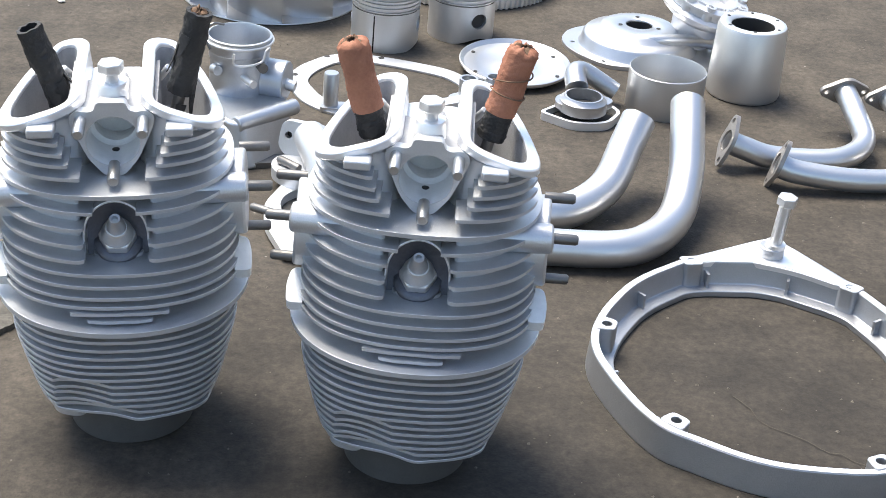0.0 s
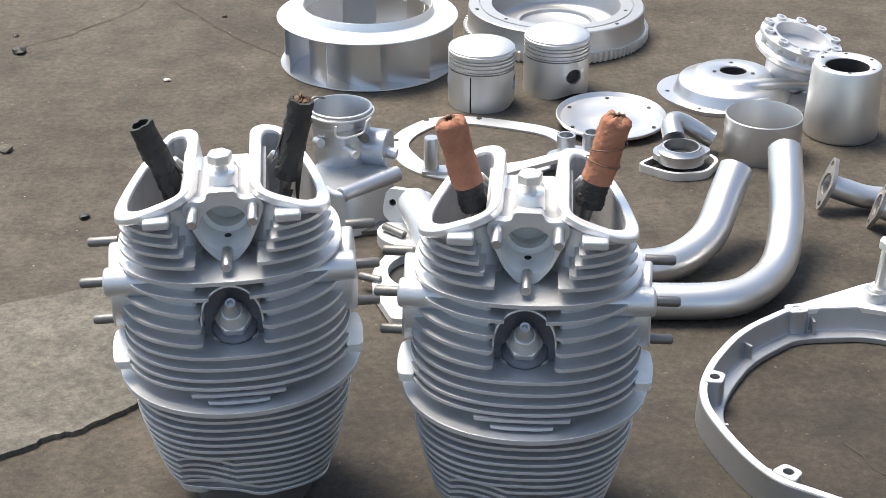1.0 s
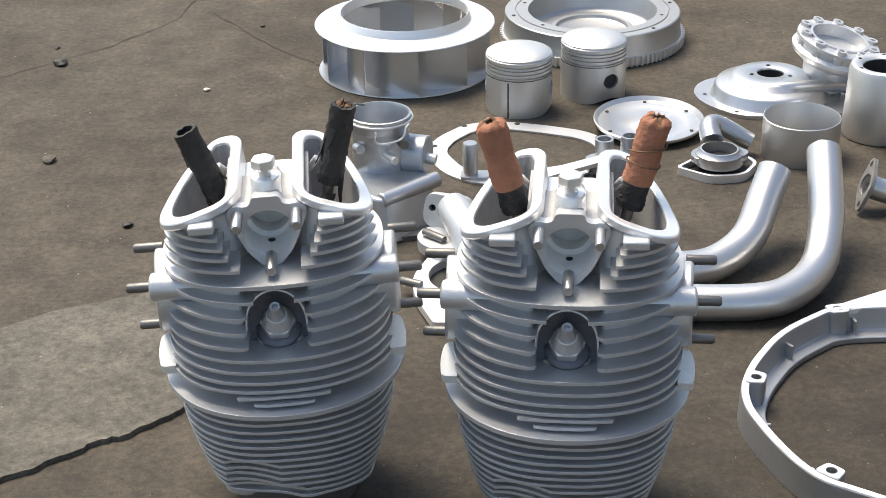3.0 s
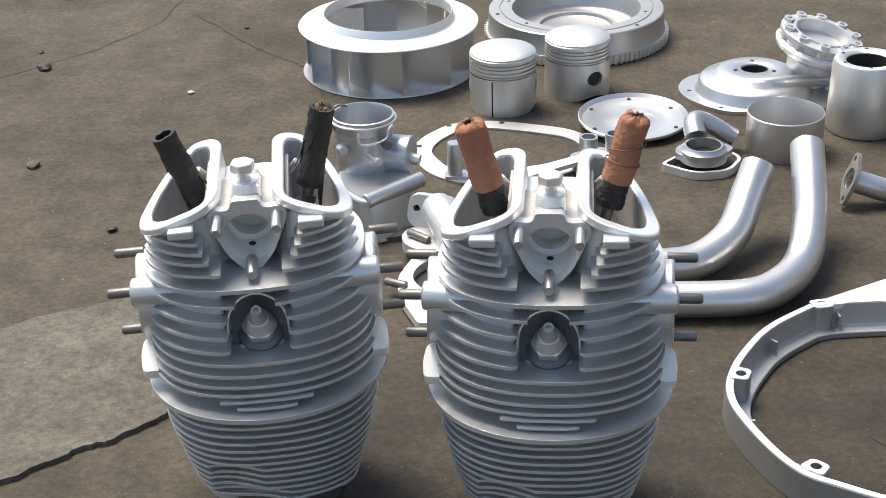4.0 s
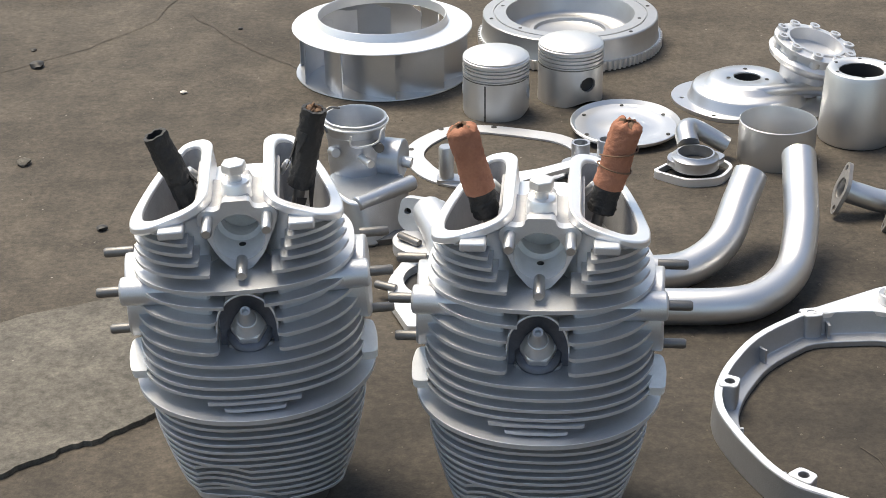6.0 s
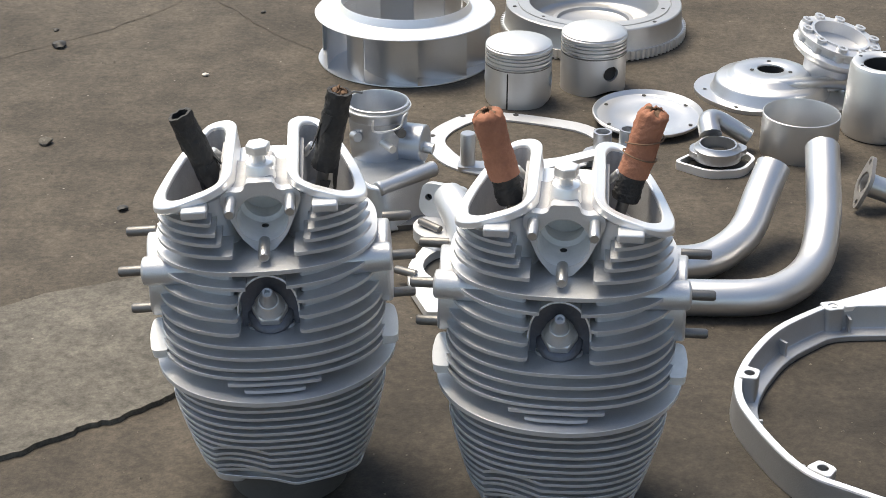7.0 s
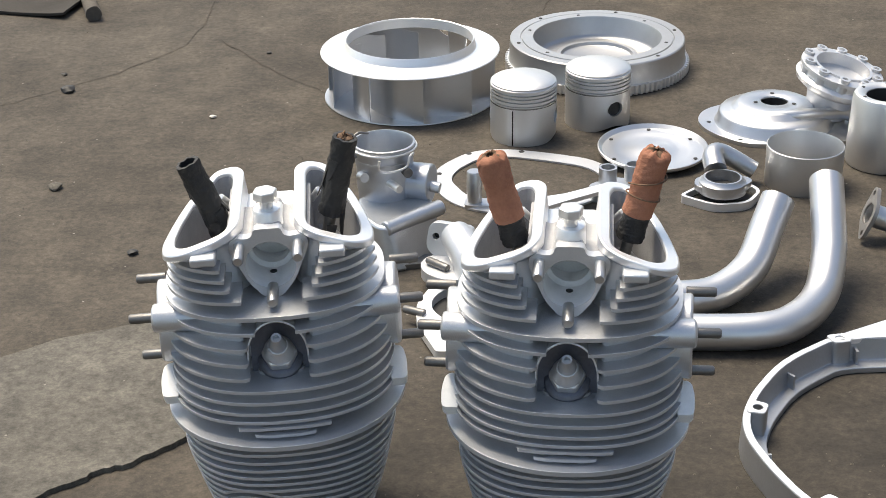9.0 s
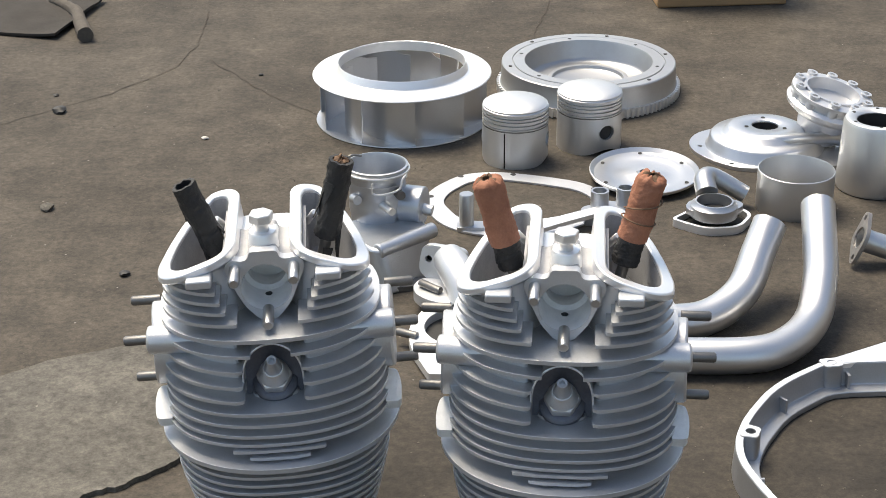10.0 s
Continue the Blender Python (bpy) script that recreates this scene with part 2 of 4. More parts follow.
def sweep(pts, radius, n=20, wall=0.0, bm=None, wobble=0.0):
    """A tube along points; with a wall it is hollow. radius: one value or a function of 0..1."""
    bm = bm or bmesh.new()
    pts = [Vector(p) for p in pts]
    c = len(pts)
    side = None
    rings, inner = [], []
    for i, p in enumerate(pts):
        d = (pts[min(i + 1, c - 1)] - pts[max(i - 1, 0)]).normalized()
        side = d.orthogonal().normalized() if side is None else (side - d * side.dot(d)).normalized()
        up = d.cross(side)
        r = radius(i / (c - 1)) if callable(radius) else radius
        def ring(rad):
            out = []
            for j in range(n):
                a = 2 * math.pi * j / n
                q = rad * (1 + wobble * noise.noise(Vector((p.x * 90 + 3 * math.cos(a), p.y * 90 + 3 * math.sin(a), p.z * 90))))
                out.append(bm.verts.new(p + q * (math.cos(a) * side + math.sin(a) * up)))
            return out
        rings.append(ring(r))
        if wall:
            inner.append(ring(r - wall))
    for grid in (rings, inner):
        for a, b in zip(grid, grid[1:]):
            for j in range(n):
                bm.faces.new((a[j], a[(j + 1) % n], b[(j + 1) % n], b[j]))
    for k in (0, -1):
        if wall:
            for j in range(n):
                bm.faces.new((rings[k][j], rings[k][(j + 1) % n], inner[k][(j + 1) % n], inner[k][j]))
        else:
            bm.faces.new(rings[k])
    return bm


def box(x0, x1, y0, y1, z0, z1, bm=None):
    return plate([(x0, y0), (x1, y0), (x1, y1), (x0, y1)], [], z0, z1, bm)


def hexagon(r, z0, z1, bm=None, a0=0.0):
    return plate(circle(r, 6, a0=a0), [], z0, z1, bm)


def rod(a, b, r, n=14, bm=None, tip=0.2):
    """A stud with rounded ends from a to b."""
    a, b = Vector(a), Vector(b)
    d = (b - a).normalized() * r * tip * 2
    return sweep([a, a + d * 0.01, b - d, b], lambda t: r if t < 0.99 else r * 0.72, n, bm=bm)


# ---- ground ----
def ground_sheet():
    """One sheet to the horizon, finer and slightly uneven near the parts."""
    bm = bmesh.new()
    xs = sorted({-60, -20, -8, -3, 3, 8, 20, 60, *[round(-1.6 + 0.05 * i, 3) for i in range(65)]})
    ys = sorted({-60, -20, -8, -2, 8, 20, 60, *[round(0.2 + 0.05 * i, 3) for i in range(65)]})
    grid = [[bm.verts.new((x, y, 0)) for y in ys] for x in xs]
    for i in range(len(xs) - 1):
        for j in range(len(ys) - 1):
            bm.faces.new((grid[i][j], grid[i + 1][j], grid[i + 1][j + 1], grid[i][j + 1]))
    return bm


ground = tagged(part("ground", ground_sheet(), FLOOR), "dirty brown-grey concrete floor with oil stains, darker at the near right", "floor", kind="structure")


def plain_wall(name, x0, x1, y0, y1, height, label):
    return tagged(part(name, box(x0, x1, y0, y1, 0.0, height), WALL), label, "wall", kind="structure")


WALL = concrete("added_wall_plaster", (0.34, 0.32, 0.29), (0.22, 0.2, 0.18))
# Out of view; added only to cut sky light from the right
plain_wall("unseen_wall_east", 5.0, 5.2, -5.0, 8.0, 2.6, "unseen plain wall added to darken the right sides")


# ---- the two finned engine cylinders ----
def half_fin(a, b, p, x_in, side, y_in=0.03):
    """The part of a fin outline beyond x_in on one side."""
    pts = [q for q in oval(a, b, p, 96) if q[0] * side > x_in and q[1] < y_in]
    pts.sort(key=lambda q: math.atan2(q[1] - y_in, q[0] * side))
    y_front = min(q[1] for q in pts if q[0] * side < x_in + 0.01)
    poly = [(x_in * side, y_front + 0.001), *pts, (x_in * side, y_in)]
    return rounded(poly, [0.004] + [0.0005] * len(pts) + [0.0005], 2)


def wing_fin(a, b, p, x_in, side, deep):
    """A fin that wraps the front and flank of a rocker box."""
    pts = [q for q in oval(a, b, p, 96) if q[0] * side > x_in + 0.002 and q[1] < -0.022]
    pts.sort(key=lambda q: math.atan2(q[1] + 0.022, q[0] * side))
    y_front = min(q[1] for q in pts)
    inner = [(0.0665, -0.0225), (0.0640, -0.031), (0.055, -0.0345), (x_in, -0.0345)] if deep else [(0.0680, -0.0225), (0.0670, -0.036), (0.058, -0.0435), (x_in, -0.0435)]
    poly = [(x_in * side, y_front), *pts, *[(x * side, y) for x, y in inner]]
    return rounded(poly, [0.004] + [0.0005] * (len(poly) - 1), 2)


def rim_plane(x, y):
    return 0.283 - 0.244 * abs(x)


def rocker_box(side):
    """An open valve pocket with a thick bright rim that slopes outward."""
    out = [(0.019, -0.030), (0.024, -0.044), (0.035, -0.053), (0.060, -0.0585), (0.0735, -0.051), (0.0755, -0.035), (0.0698, -0.004), (0.0595, 0.035), (0.0415, 0.0725), (0.027, 0.0715), (0.0188, 0.058)]
    inn = [(0.0277, -0.030), (0.0295, -0.0395), (0.037, -0.0445), (0.056, -0.049), (0.0645, -0.044), (0.0662, -0.030), (0.0625, -0.006), (0.0545, 0.027), (0.0385, 0.063), (0.0305, 0.061), (0.0272, 0.05)]
    out = rounded([(side * x, y) for x, y in out], [0.012, 0.008, 0.01, 0.012, 0.012, 0.014, 0.02, 0.02, 0.016, 0.012, 0.012], 5)
    inn = rounded([(side * x, y) for x, y in inn], [0.01, 0.007, 0.008, 0.01, 0.01, 0.012, 0.02, 0.02, 0.01, 0.008, 0.01], 5)
    bm = bmesh.new()
    n = len(out)
    def ring(loop, f):
        return [bm.verts.new((x, y, f(x, y))) for x, y in loop]
    rings = [ring([(x * 0.8, y * (0.5 if y < 0 else 0.8)) for x, y in out], lambda x, y: 0.2), ring([(x * 0.93, y * (0.62 if y < 0 else 0.96)) for x, y in out], lambda x, y: rim_plane(x, y) - 0.015),
             ring([(x * 0.985, y * 0.975) for x, y in out], lambda x, y: rim_plane(x, y) - 0.0065), ring(out, lambda x, y: rim_plane(x, y) - 0.0045),
             ring(out, rim_plane), ring(inn, rim_plane), ring(inn, lambda x, y: rim_plane(x, y) - 0.003)]
    for a, b in zip(rings, rings[1:]):
        for i in range(n):
            bm.faces.new((a[i], a[(i + 1) % n], b[(i + 1) % n], b[i]))
    pocket = bmesh.new()
    rows = []
    for k, front, z in ((1.0, 1.0, None), (0.97, 0.68, 0.255), (0.93, 0.55, 0.228), (0.75, 0.5, 0.2185)):
        rows.append([pocket.verts.new((side * 0.046 + (x - side * 0.046) * k, y * (front if y < 0 else k), rim_plane(x, y) - 0.003 if z is None else z)) for x, y in inn])
    for a, b in zip(rows, rows[1:]):
        for i in range(n):
            pocket.faces.new((a[i], a[(i + 1) % n], b[(i + 1) % n], b[i]))
    pocket.faces.new(rows[-1])
    return bm, pocket


def ear_lug(side):
    """A thick lug on the flank whose broad face leans back, with rounded corners."""
    face = rounded([(side * 0.0795, 0.0), (side * 0.0912, 0.0), (side * 0.0925, 0.015), (side * 0.0895, 0.028), (side * 0.0795, 0.028)], [0.001, 0.004, 0.01, 0.008, 0.001], 5)
    bm = bmesh.new()
    lean = Matrix.Translation((0, -0.032, 0.1385)) @ Matrix.Rotation(radians(32), 4, "X")
    plate(face, [], -0.012, 0.0, bm)
    bmesh.ops.transform(bm, matrix=lean, verts=bm.verts)
    return bm


def chord_cut(outline, x0, x1):
    """A fin outline with its front cut away between two places, along a shallow hollow."""
    front = [q for q in outline if q[1] < 0]
    a = min(front, key=lambda q: abs(q[0] - x0))
    b = min(front, key=lambda q: abs(q[0] - x1))
    out = []
    for x, y in outline:
        if y < 0 and a[0] < x < b[0]:
            t = (x - a[0]) / (b[0] - a[0])
            y = max(y, a[1] + (b[1] - a[1]) * t + 0.0042 * math.sin(math.pi * t ** 0.8))
        out.append((x, y))
    return out


def engine_cylinder(m, label, group):
    e = thing("engine_cylinder", label, "engine cylinder", m, group)
    # sleeve, barrel and barrel fins
    part("sleeve", lathe([(0.0405, 0.0), (0.0462, 0.0), (0.0468, 0.003), (0.0468, 0.05), (0.0405, 0.05)], 64, closed=True), IRON, e, "dull bare iron cylinder sleeve")
    part("barrel", lathe([(0.0, 0.03), (0.049, 0.03), (0.0515, 0.036), (0.063, 0.085), (0.064, 0.118), (0.0, 0.118)], 64), FIN, e)
    for i in range(12):
        z = 0.0345 + i * 0.0068
        f = i / 11
        a, b = 0.0635 + 0.0175 * min(1, f * 1.25) ** 0.8, 0.0635 + 0.0155 * min(1, f * 1.3) ** 0.8
        outline = oval(a, b, 2.4 + 0.3 * (1 - f), 96)
        if i < 6:
            outline = chord_cut(outline, -0.051, -0.0095 + (0.017 if i < 2 else 0.0))
        if i == 0:
            base = [(0.0085, -0.0665), (0.04, -0.0575), (0.057, -0.046), (0.064, -0.015), (0.06, 0.045), (0.03, 0.064), (-0.03, 0.064), (-0.06, 0.045), (-0.064, -0.018), (-0.0525, -0.047), (-0.03, -0.0535), (-0.012, -0.0565)]
            outline = rounded(base, [0.006, 0.01, 0.008, 0.02, 0.02, 0.02, 0.02, 0.02, 0.012, 0.008, 0.01, 0.01], 4)
        part("barrel_fin", plate(outline, [], z - 0.0012, z + 0.0012), FIN, e, bevel=0.0008)
    for sx in (-1, 1):
        part("base_lug", plate(rounded([(sx * 0.03, -0.05), (sx * 0.055, -0.042), (sx * 0.058, 0.04), (sx * 0.03, 0.05)], 0.012), [], 0.0265, 0.0335), CAST, e, bevel=0.001)
    part("joint_flange", plate(oval(0.0905, 0.087, 2.1, 96), [], 0.1185, 0.1225), FIN, e, bevel=0.001)
    # head core
    part("head_core", plate(oval(0.06, 0.041, 3, 64), [], 0.1225, 0.216), CAST, e, bevel=0.002)
    part("fin_root", plate(oval(0.0715, 0.0625, 2.3, 72), [], 0.1335, 0.1608), FIN, e)
    for side in (-1, 1):
        part("fin_root", plate(half_fin(0.0705, 0.0615, 2.3, 0.0236, side), [], 0.1612, 0.2172), FIN, e)
    for x0, y0, z in ((0.0222, -0.0785, 0.1262), (0.0338, -0.0765, 0.1312)):
        part("head_fin", plate(rounded([(-x0, y0 + 0.002), (-x0 * 0.5, y0), (x0 * 0.5, y0), (x0, y0 + 0.002), (x0, -0.05), (-x0, -0.05)], 0.002), [], z - 0.0012, z + 0.0012), FIN, e, bevel=0.0008)
    for i, z in enumerate((0.1356, 0.1428, 0.1518, 0.1614)):
        part("head_fin", plate(oval(0.0850 - 0.0006 * i, 0.0755, 2.35, 96), [], z - 0.0013, z + 0.0013), FIN, e, bevel=0.0008)
    for i, z in enumerate((0.1716, 0.183, 0.1949, 0.2075)):
        for side in (-1, 1):
            part("head_fin", plate(half_fin(0.0842 - 0.001 * i, 0.0755 - 0.001 * i, 2.35, (0.0212, 0.0212, 0.0208, 0.0142)[i], side), [], z - 0.0013, z + 0.0013), FIN, e, bevel=0.0008)
    part("head_fin", plate(oval(0.081, 0.071, 2.5, 96), [], 0.2175, 0.2208), FIN, e, bevel=0.001)
    for i, z in enumerate((0.2304, 0.2390, 0.2464, 0.2537, 0.2610)):
        for side in (-1, 1):
            part("head_fin", plate(wing_fin(0.0785 - 0.0008 * i, 0.067 - 0.001 * i, 2.8, (0.0215, 0.0285, 0.032, 0.0345, 0.036)[i], side, i < 3), [], z - 0.0013, z + 0.0013), FIN, e, bevel=0.0008)
    # plug hood over the recess
    arch = [(0.0222 * math.cos(a), 0.0285 * math.sin(a)) for a in [radians(-6 + 192 * i / 22) for i in range(23)]]
    arch_in = [(x * 0.94, y * 0.94) for x, y in arch]
    up = Matrix.Translation((0, -0.05, 0.186)) @ Matrix.Rotation(radians(90), 4, "X")
    bm = bmesh.new()
    loops = [[bm.verts.new(up @ Vector((x, y, z))) for x, y in loop] for loop, z in ((arch, -0.008), (arch, 0.0150), (arch_in, 0.0150), (arch_in, -0.008))]
    for a, b in zip(loops, loops[1:] + loops[:1]):
        for i in range(len(a) - 1):
            bm.faces.new((a[i], a[i + 1], b[i + 1], b[i]))
    for i in (0, -1):
        bm.faces.new([loop[i] for loop in loops])
    part("plug_hood", bm, FIN, e, bevel=0.0006)
    # Back sheet of the recess, coloured dark for both grime and shade
    part("plug_recess", plate([(x * 0.93, y * 0.93) for x, y in arch] + [(-0.0212, -0.0235), (0.0212, -0.0235)], [], -0.0085, -0.0045), GRIME_SHADE, e, "oily plug recess with its depth shade in the colour", m=up)
    part("plug_well", plate(oval(0.017, 0.010, 3, 40, 0, -0.044), [], 0.163, 0.1655), FIN, e)
    # rocker boxes
    for side in (-1, 1):
        rim, pocket = rocker_box(side)
        rb = part("rocker_box", rim, MACHINED, e, "bright machined rocker box rim", smooth=30, bevel=0.0012)
        part("pocket", pocket, POCKET, rb, "open grey valve pocket")
        part("valve_seat", lathe([(0.006, 0.0), (0.016, 0.0), (0.015, 0.006), (0.006, 0.007)], 32, closed=True), POCKET, rb, m=pose(side * 0.043, 0.002, 0.218))
        part("oil_pipe", rod((side * 0.030, 0.044, 0.256), (side * 0.0365, 0.03, 0.27), 0.0026), MACHINED, rb)
        part("pad", box(min(side * 0.036, side * 0.054), max(side * 0.036, side * 0.054), -0.064, -0.045, 0.2600, 0.2668), CAST, e, bevel=0.0015)
        part("ear_lug", ear_lug(side), BORE, e, "bright pale lug", bevel=0.003)
        part("port_boss", sweep([(side * 0.055, 0.004, 0.184), (side * 0.0895, 0.002, 0.185)], 0.031, 36), CAST, e, bevel=0.002)
        part("stud_boss", sweep([(side * 0.045, -0.034, 0.2055), (side * 0.0895, -0.031, 0.2055)], 0.0105, 20), CAST, e, bevel=0.002)
        for y, z in ((-0.03, 0.2055), (0.0285, 0.2075), (0.0045, 0.155)):
            part("stud", rod((side * 0.085, y, z), (side * 0.107, y, z), 0.0038), STUD, e, "dark threaded steel stud")
    # bridge, boss and bolt between the boxes
    part("bridge", box(-0.0195, 0.0195, 0.0135, 0.052, 0.222, 0.2625), MACHINED, e, bevel=0.004)
    for side in (-1, 1):
        part("cheek", plate(rounded([(side * 0.0185, -0.02), (side * 0.03, -0.024), (side * 0.03, 0.05), (side * 0.0185, 0.05)], 0.002), [], 0.218, 0.267), POCKET, e)
    part("boss", lathe([(0, 0.2655), (0.0112, 0.2655), (0.0104, 0.2795), (0.0095, 0.281), (0, 0.281)], 32, m=pose(0, -0.0184, 0)), MACHINED, e)
    part("boss_web", box(-0.0102, 0.0102, -0.0184, 0.010, 0.2655, 0.2735), MACHINED, e, bevel=0.003)
    b = part("bolt", lathe([(0, 0.275), (0.0048, 0.275), (0.0048, 0.29), (0, 0.29)], 20, m=pose(0, -0.0184, 0)), STEEL, e, "hexagon-headed steel bolt")
    part("bolt_head", hexagon(0.0092, 0.2880, 0.2950, a0=0.3), STEEL, b, m=pose(0, -0.0184, 0), bevel=0.001)
    # front flange with its port
    half = [(0.0098, 0.2750), (0.0112, 0.2695), (0.0155, 0.2680), (0.0225, 0.2692), (0.0275, 0.2668), (0.0284, 0.2605), (0.0240, 0.2500), (0.0165, 0.2330), (0.0062, 0.2205)]
    tri = rounded(half + [(-x, z) for x, z in half[::-1]], 0.0045, 4)
    neck = [(x * 0.9, 0.246 + (z - 0.246) * 0.95) for x, z in tri]
    back = Matrix.Rotation(radians(90), 4, "X")
    part("port_flange", plate(tri, [circle(0.0182, 40, 0, 0.2465)], 0.0325, 0.0405), CAST, e, "triangular port flange with an open bore", m=back)
    part("port_neck", plate(neck, [circle(0.0182, 40, 0, 0.2465)], -0.014, 0.034), POCKET, e, m=back)
    part("port_bore", lathe([(0.0181, 0.0), (0.0179, 0.030), (0.0165, 0.0315), (0.0145, 0.032), (0.0143, 0.0385), (0.0172, 0.040), (0.0172, 0.052), (0.0, 0.053)], 40), BORE, e, "pale blasted port bore", m=Matrix.Translation((0, -0.0405, 0.2465)) @ Matrix.Rotation(radians(-90), 4, "X"))
    # Small dark disc, coloured as the shade in a drilled hole
    part("port_hole", lathe([(0, 0), (0.0026, 0), (0.0026, 0.0006), (0, 0.0006)], 16), DARK, e, m=pose(0, -0.0165, 0.2286))
    for x, z in ((-0.0208, 0.2622), (0.0208, 0.2622), (0, 0.2275)):
        part("stud", rod((x, -0.038, z), (x, -0.0635, z), 0.0041), NECK, e, "plain steel stud")
    # spark plug leaning forward and up
    p = part("spark_plug", hexagon(0.0132, 0.0, 0.0085), STEEL, e, "plated steel spark plug", m=Matrix.Translation((0, -0.0475, 0.1755)) @ Matrix.Rotation(radians(36), 4, "X"), bevel=0.0012)
    part("plug_seat", lathe([(0, -0.012), (0.0165, -0.012), (0.0165, -0.0025), (0.0148, -0.0008), (0.012, 0.0), (0, 0.0)], 32), GRIME_SHADE, p, "dark oily sealing washer")
    part("plug_collar", lathe([(0, 0.0085), (0.0112, 0.0085), (0.0108, 0.0115), (0.0092, 0.0132), (0.0088, 0.0165), (0.0074, 0.0185), (0, 0.0185)], 28), STEEL, p)
    part("plug_cap", lathe([(0, 0.0185), (0.0066, 0.0185), (0.0056, 0.026), (0.0042, 0.0285), (0.0042, 0.031), (0.0036, 0.032), (0.0022, 0.0318), (0.0022, 0.027), (0, 0.027)], 28), PISTON, p, "pale tapered plug terminal")
    return e


R_POSE, L_POSE = pose(0.0878, 1.0275, 0, 0, 0, -5.3), pose(-0.1203, 1.0678, 0.0012, 0.9, -2.0, 4.2)
cyl = engine_cylinder(R_POSE, "finned silver engine cylinder with head standing on its sleeve", "engine cylinders")
copy_thing(cyl, L_POSE)


def crumpled(pts, radius, wall, seed, rough, ridges, n=44, close=0.32):
    """A wrapped tube with lengthwise folds, rings of overlap and creases."""
    pts = [Vector(p) for p in pts]
    bm = bmesh.new()
    d = (pts[-1] - pts[0]).normalized()
    side = d.orthogonal().normalized()
    up = d.cross(side)
    c = len(pts)

    def shape(t, a, r):
        q = Vector((2.2 * math.cos(a), 2.2 * math.sin(a), t * 9 + seed * 5))
        fold = abs(noise.noise(q)) * rough + 0.5 * rough * noise.noise(q * 2.7)
        lap = 0.05 * math.sin(ridges * t * math.pi + 1.4 * math.sin(a + seed))
        pinch = 1 - close * max(0, (t - 0.93) / 0.07) ** 2
        return r * (0.97 + fold + lap * 0.6) * pinch

    def ring(i, r):
        t = i / (c - 1)
        out = []
        for j in range(n):
            a = 2 * math.pi * j / n
            s = shape(t, a, r)
            lift = (0.0035 if close > 0.1 else 0.0008) * noise.noise(Vector((3 * math.cos(a), 3 * math.sin(a), seed))) * max(0, (t - 0.85) / 0.15)
            out.append(bm.verts.new(pts[i] + d * lift + s * (math.cos(a) * side + math.sin(a) * up)))
        return out

    rings = [ring(i, radius) for i in range(c)]
    rings += [ring(i, radius - wall) for i in range(c - 1, c - 12, -1)]
    for a, b in zip(rings, rings[1:]):
        for j in range(n):
            bm.faces.new((a[j], a[(j + 1) % n], b[(j + 1) % n], b[j]))
    bm.faces.new(rings[0])
    bm.faces.new(rings[-1])
    return bm


def torn_strip(p, ax, ang, r, length, seed):
    """A thin torn strip that lies along a hose and lifts off at its lower end."""
    bm = bmesh.new()
    s1 = ax.orthogonal().normalized()
    s2 = ax.cross(s1)
    rows = []
    for i in range(7):
        t = i / 6
        w = 0.42 * (1 - t) ** 0.7 + 0.05 * noise.noise(Vector((seed, t * 7, 0)))
        lift = r * (1.03 + 0.34 * t * t) + 0.0006 * noise.noise(Vector((seed, t * 5, 3)))
        row = []
        for k in (-1, 0, 1):
            c = ang + k * w
            for d in (0.0, 0.0007):
                row.append(bm.verts.new(p - ax * (t * length) + (lift + d) * (math.cos(c) * s1 + math.sin(c) * s2)))
        rows.append(row)
    for u, v in zip(rows, rows[1:]):
        for i0, i1 in ((0, 2), (2, 4), (5, 3), (3, 1), (1, 0), (4, 5)):
            bm.faces.new((u[i0], u[i1], v[i1], v[i0]))
    for row in (rows[0], rows[-1]):
        bm.faces.new((row[0], row[2], row[4], row[5], row[3], row[1]))
    return bm


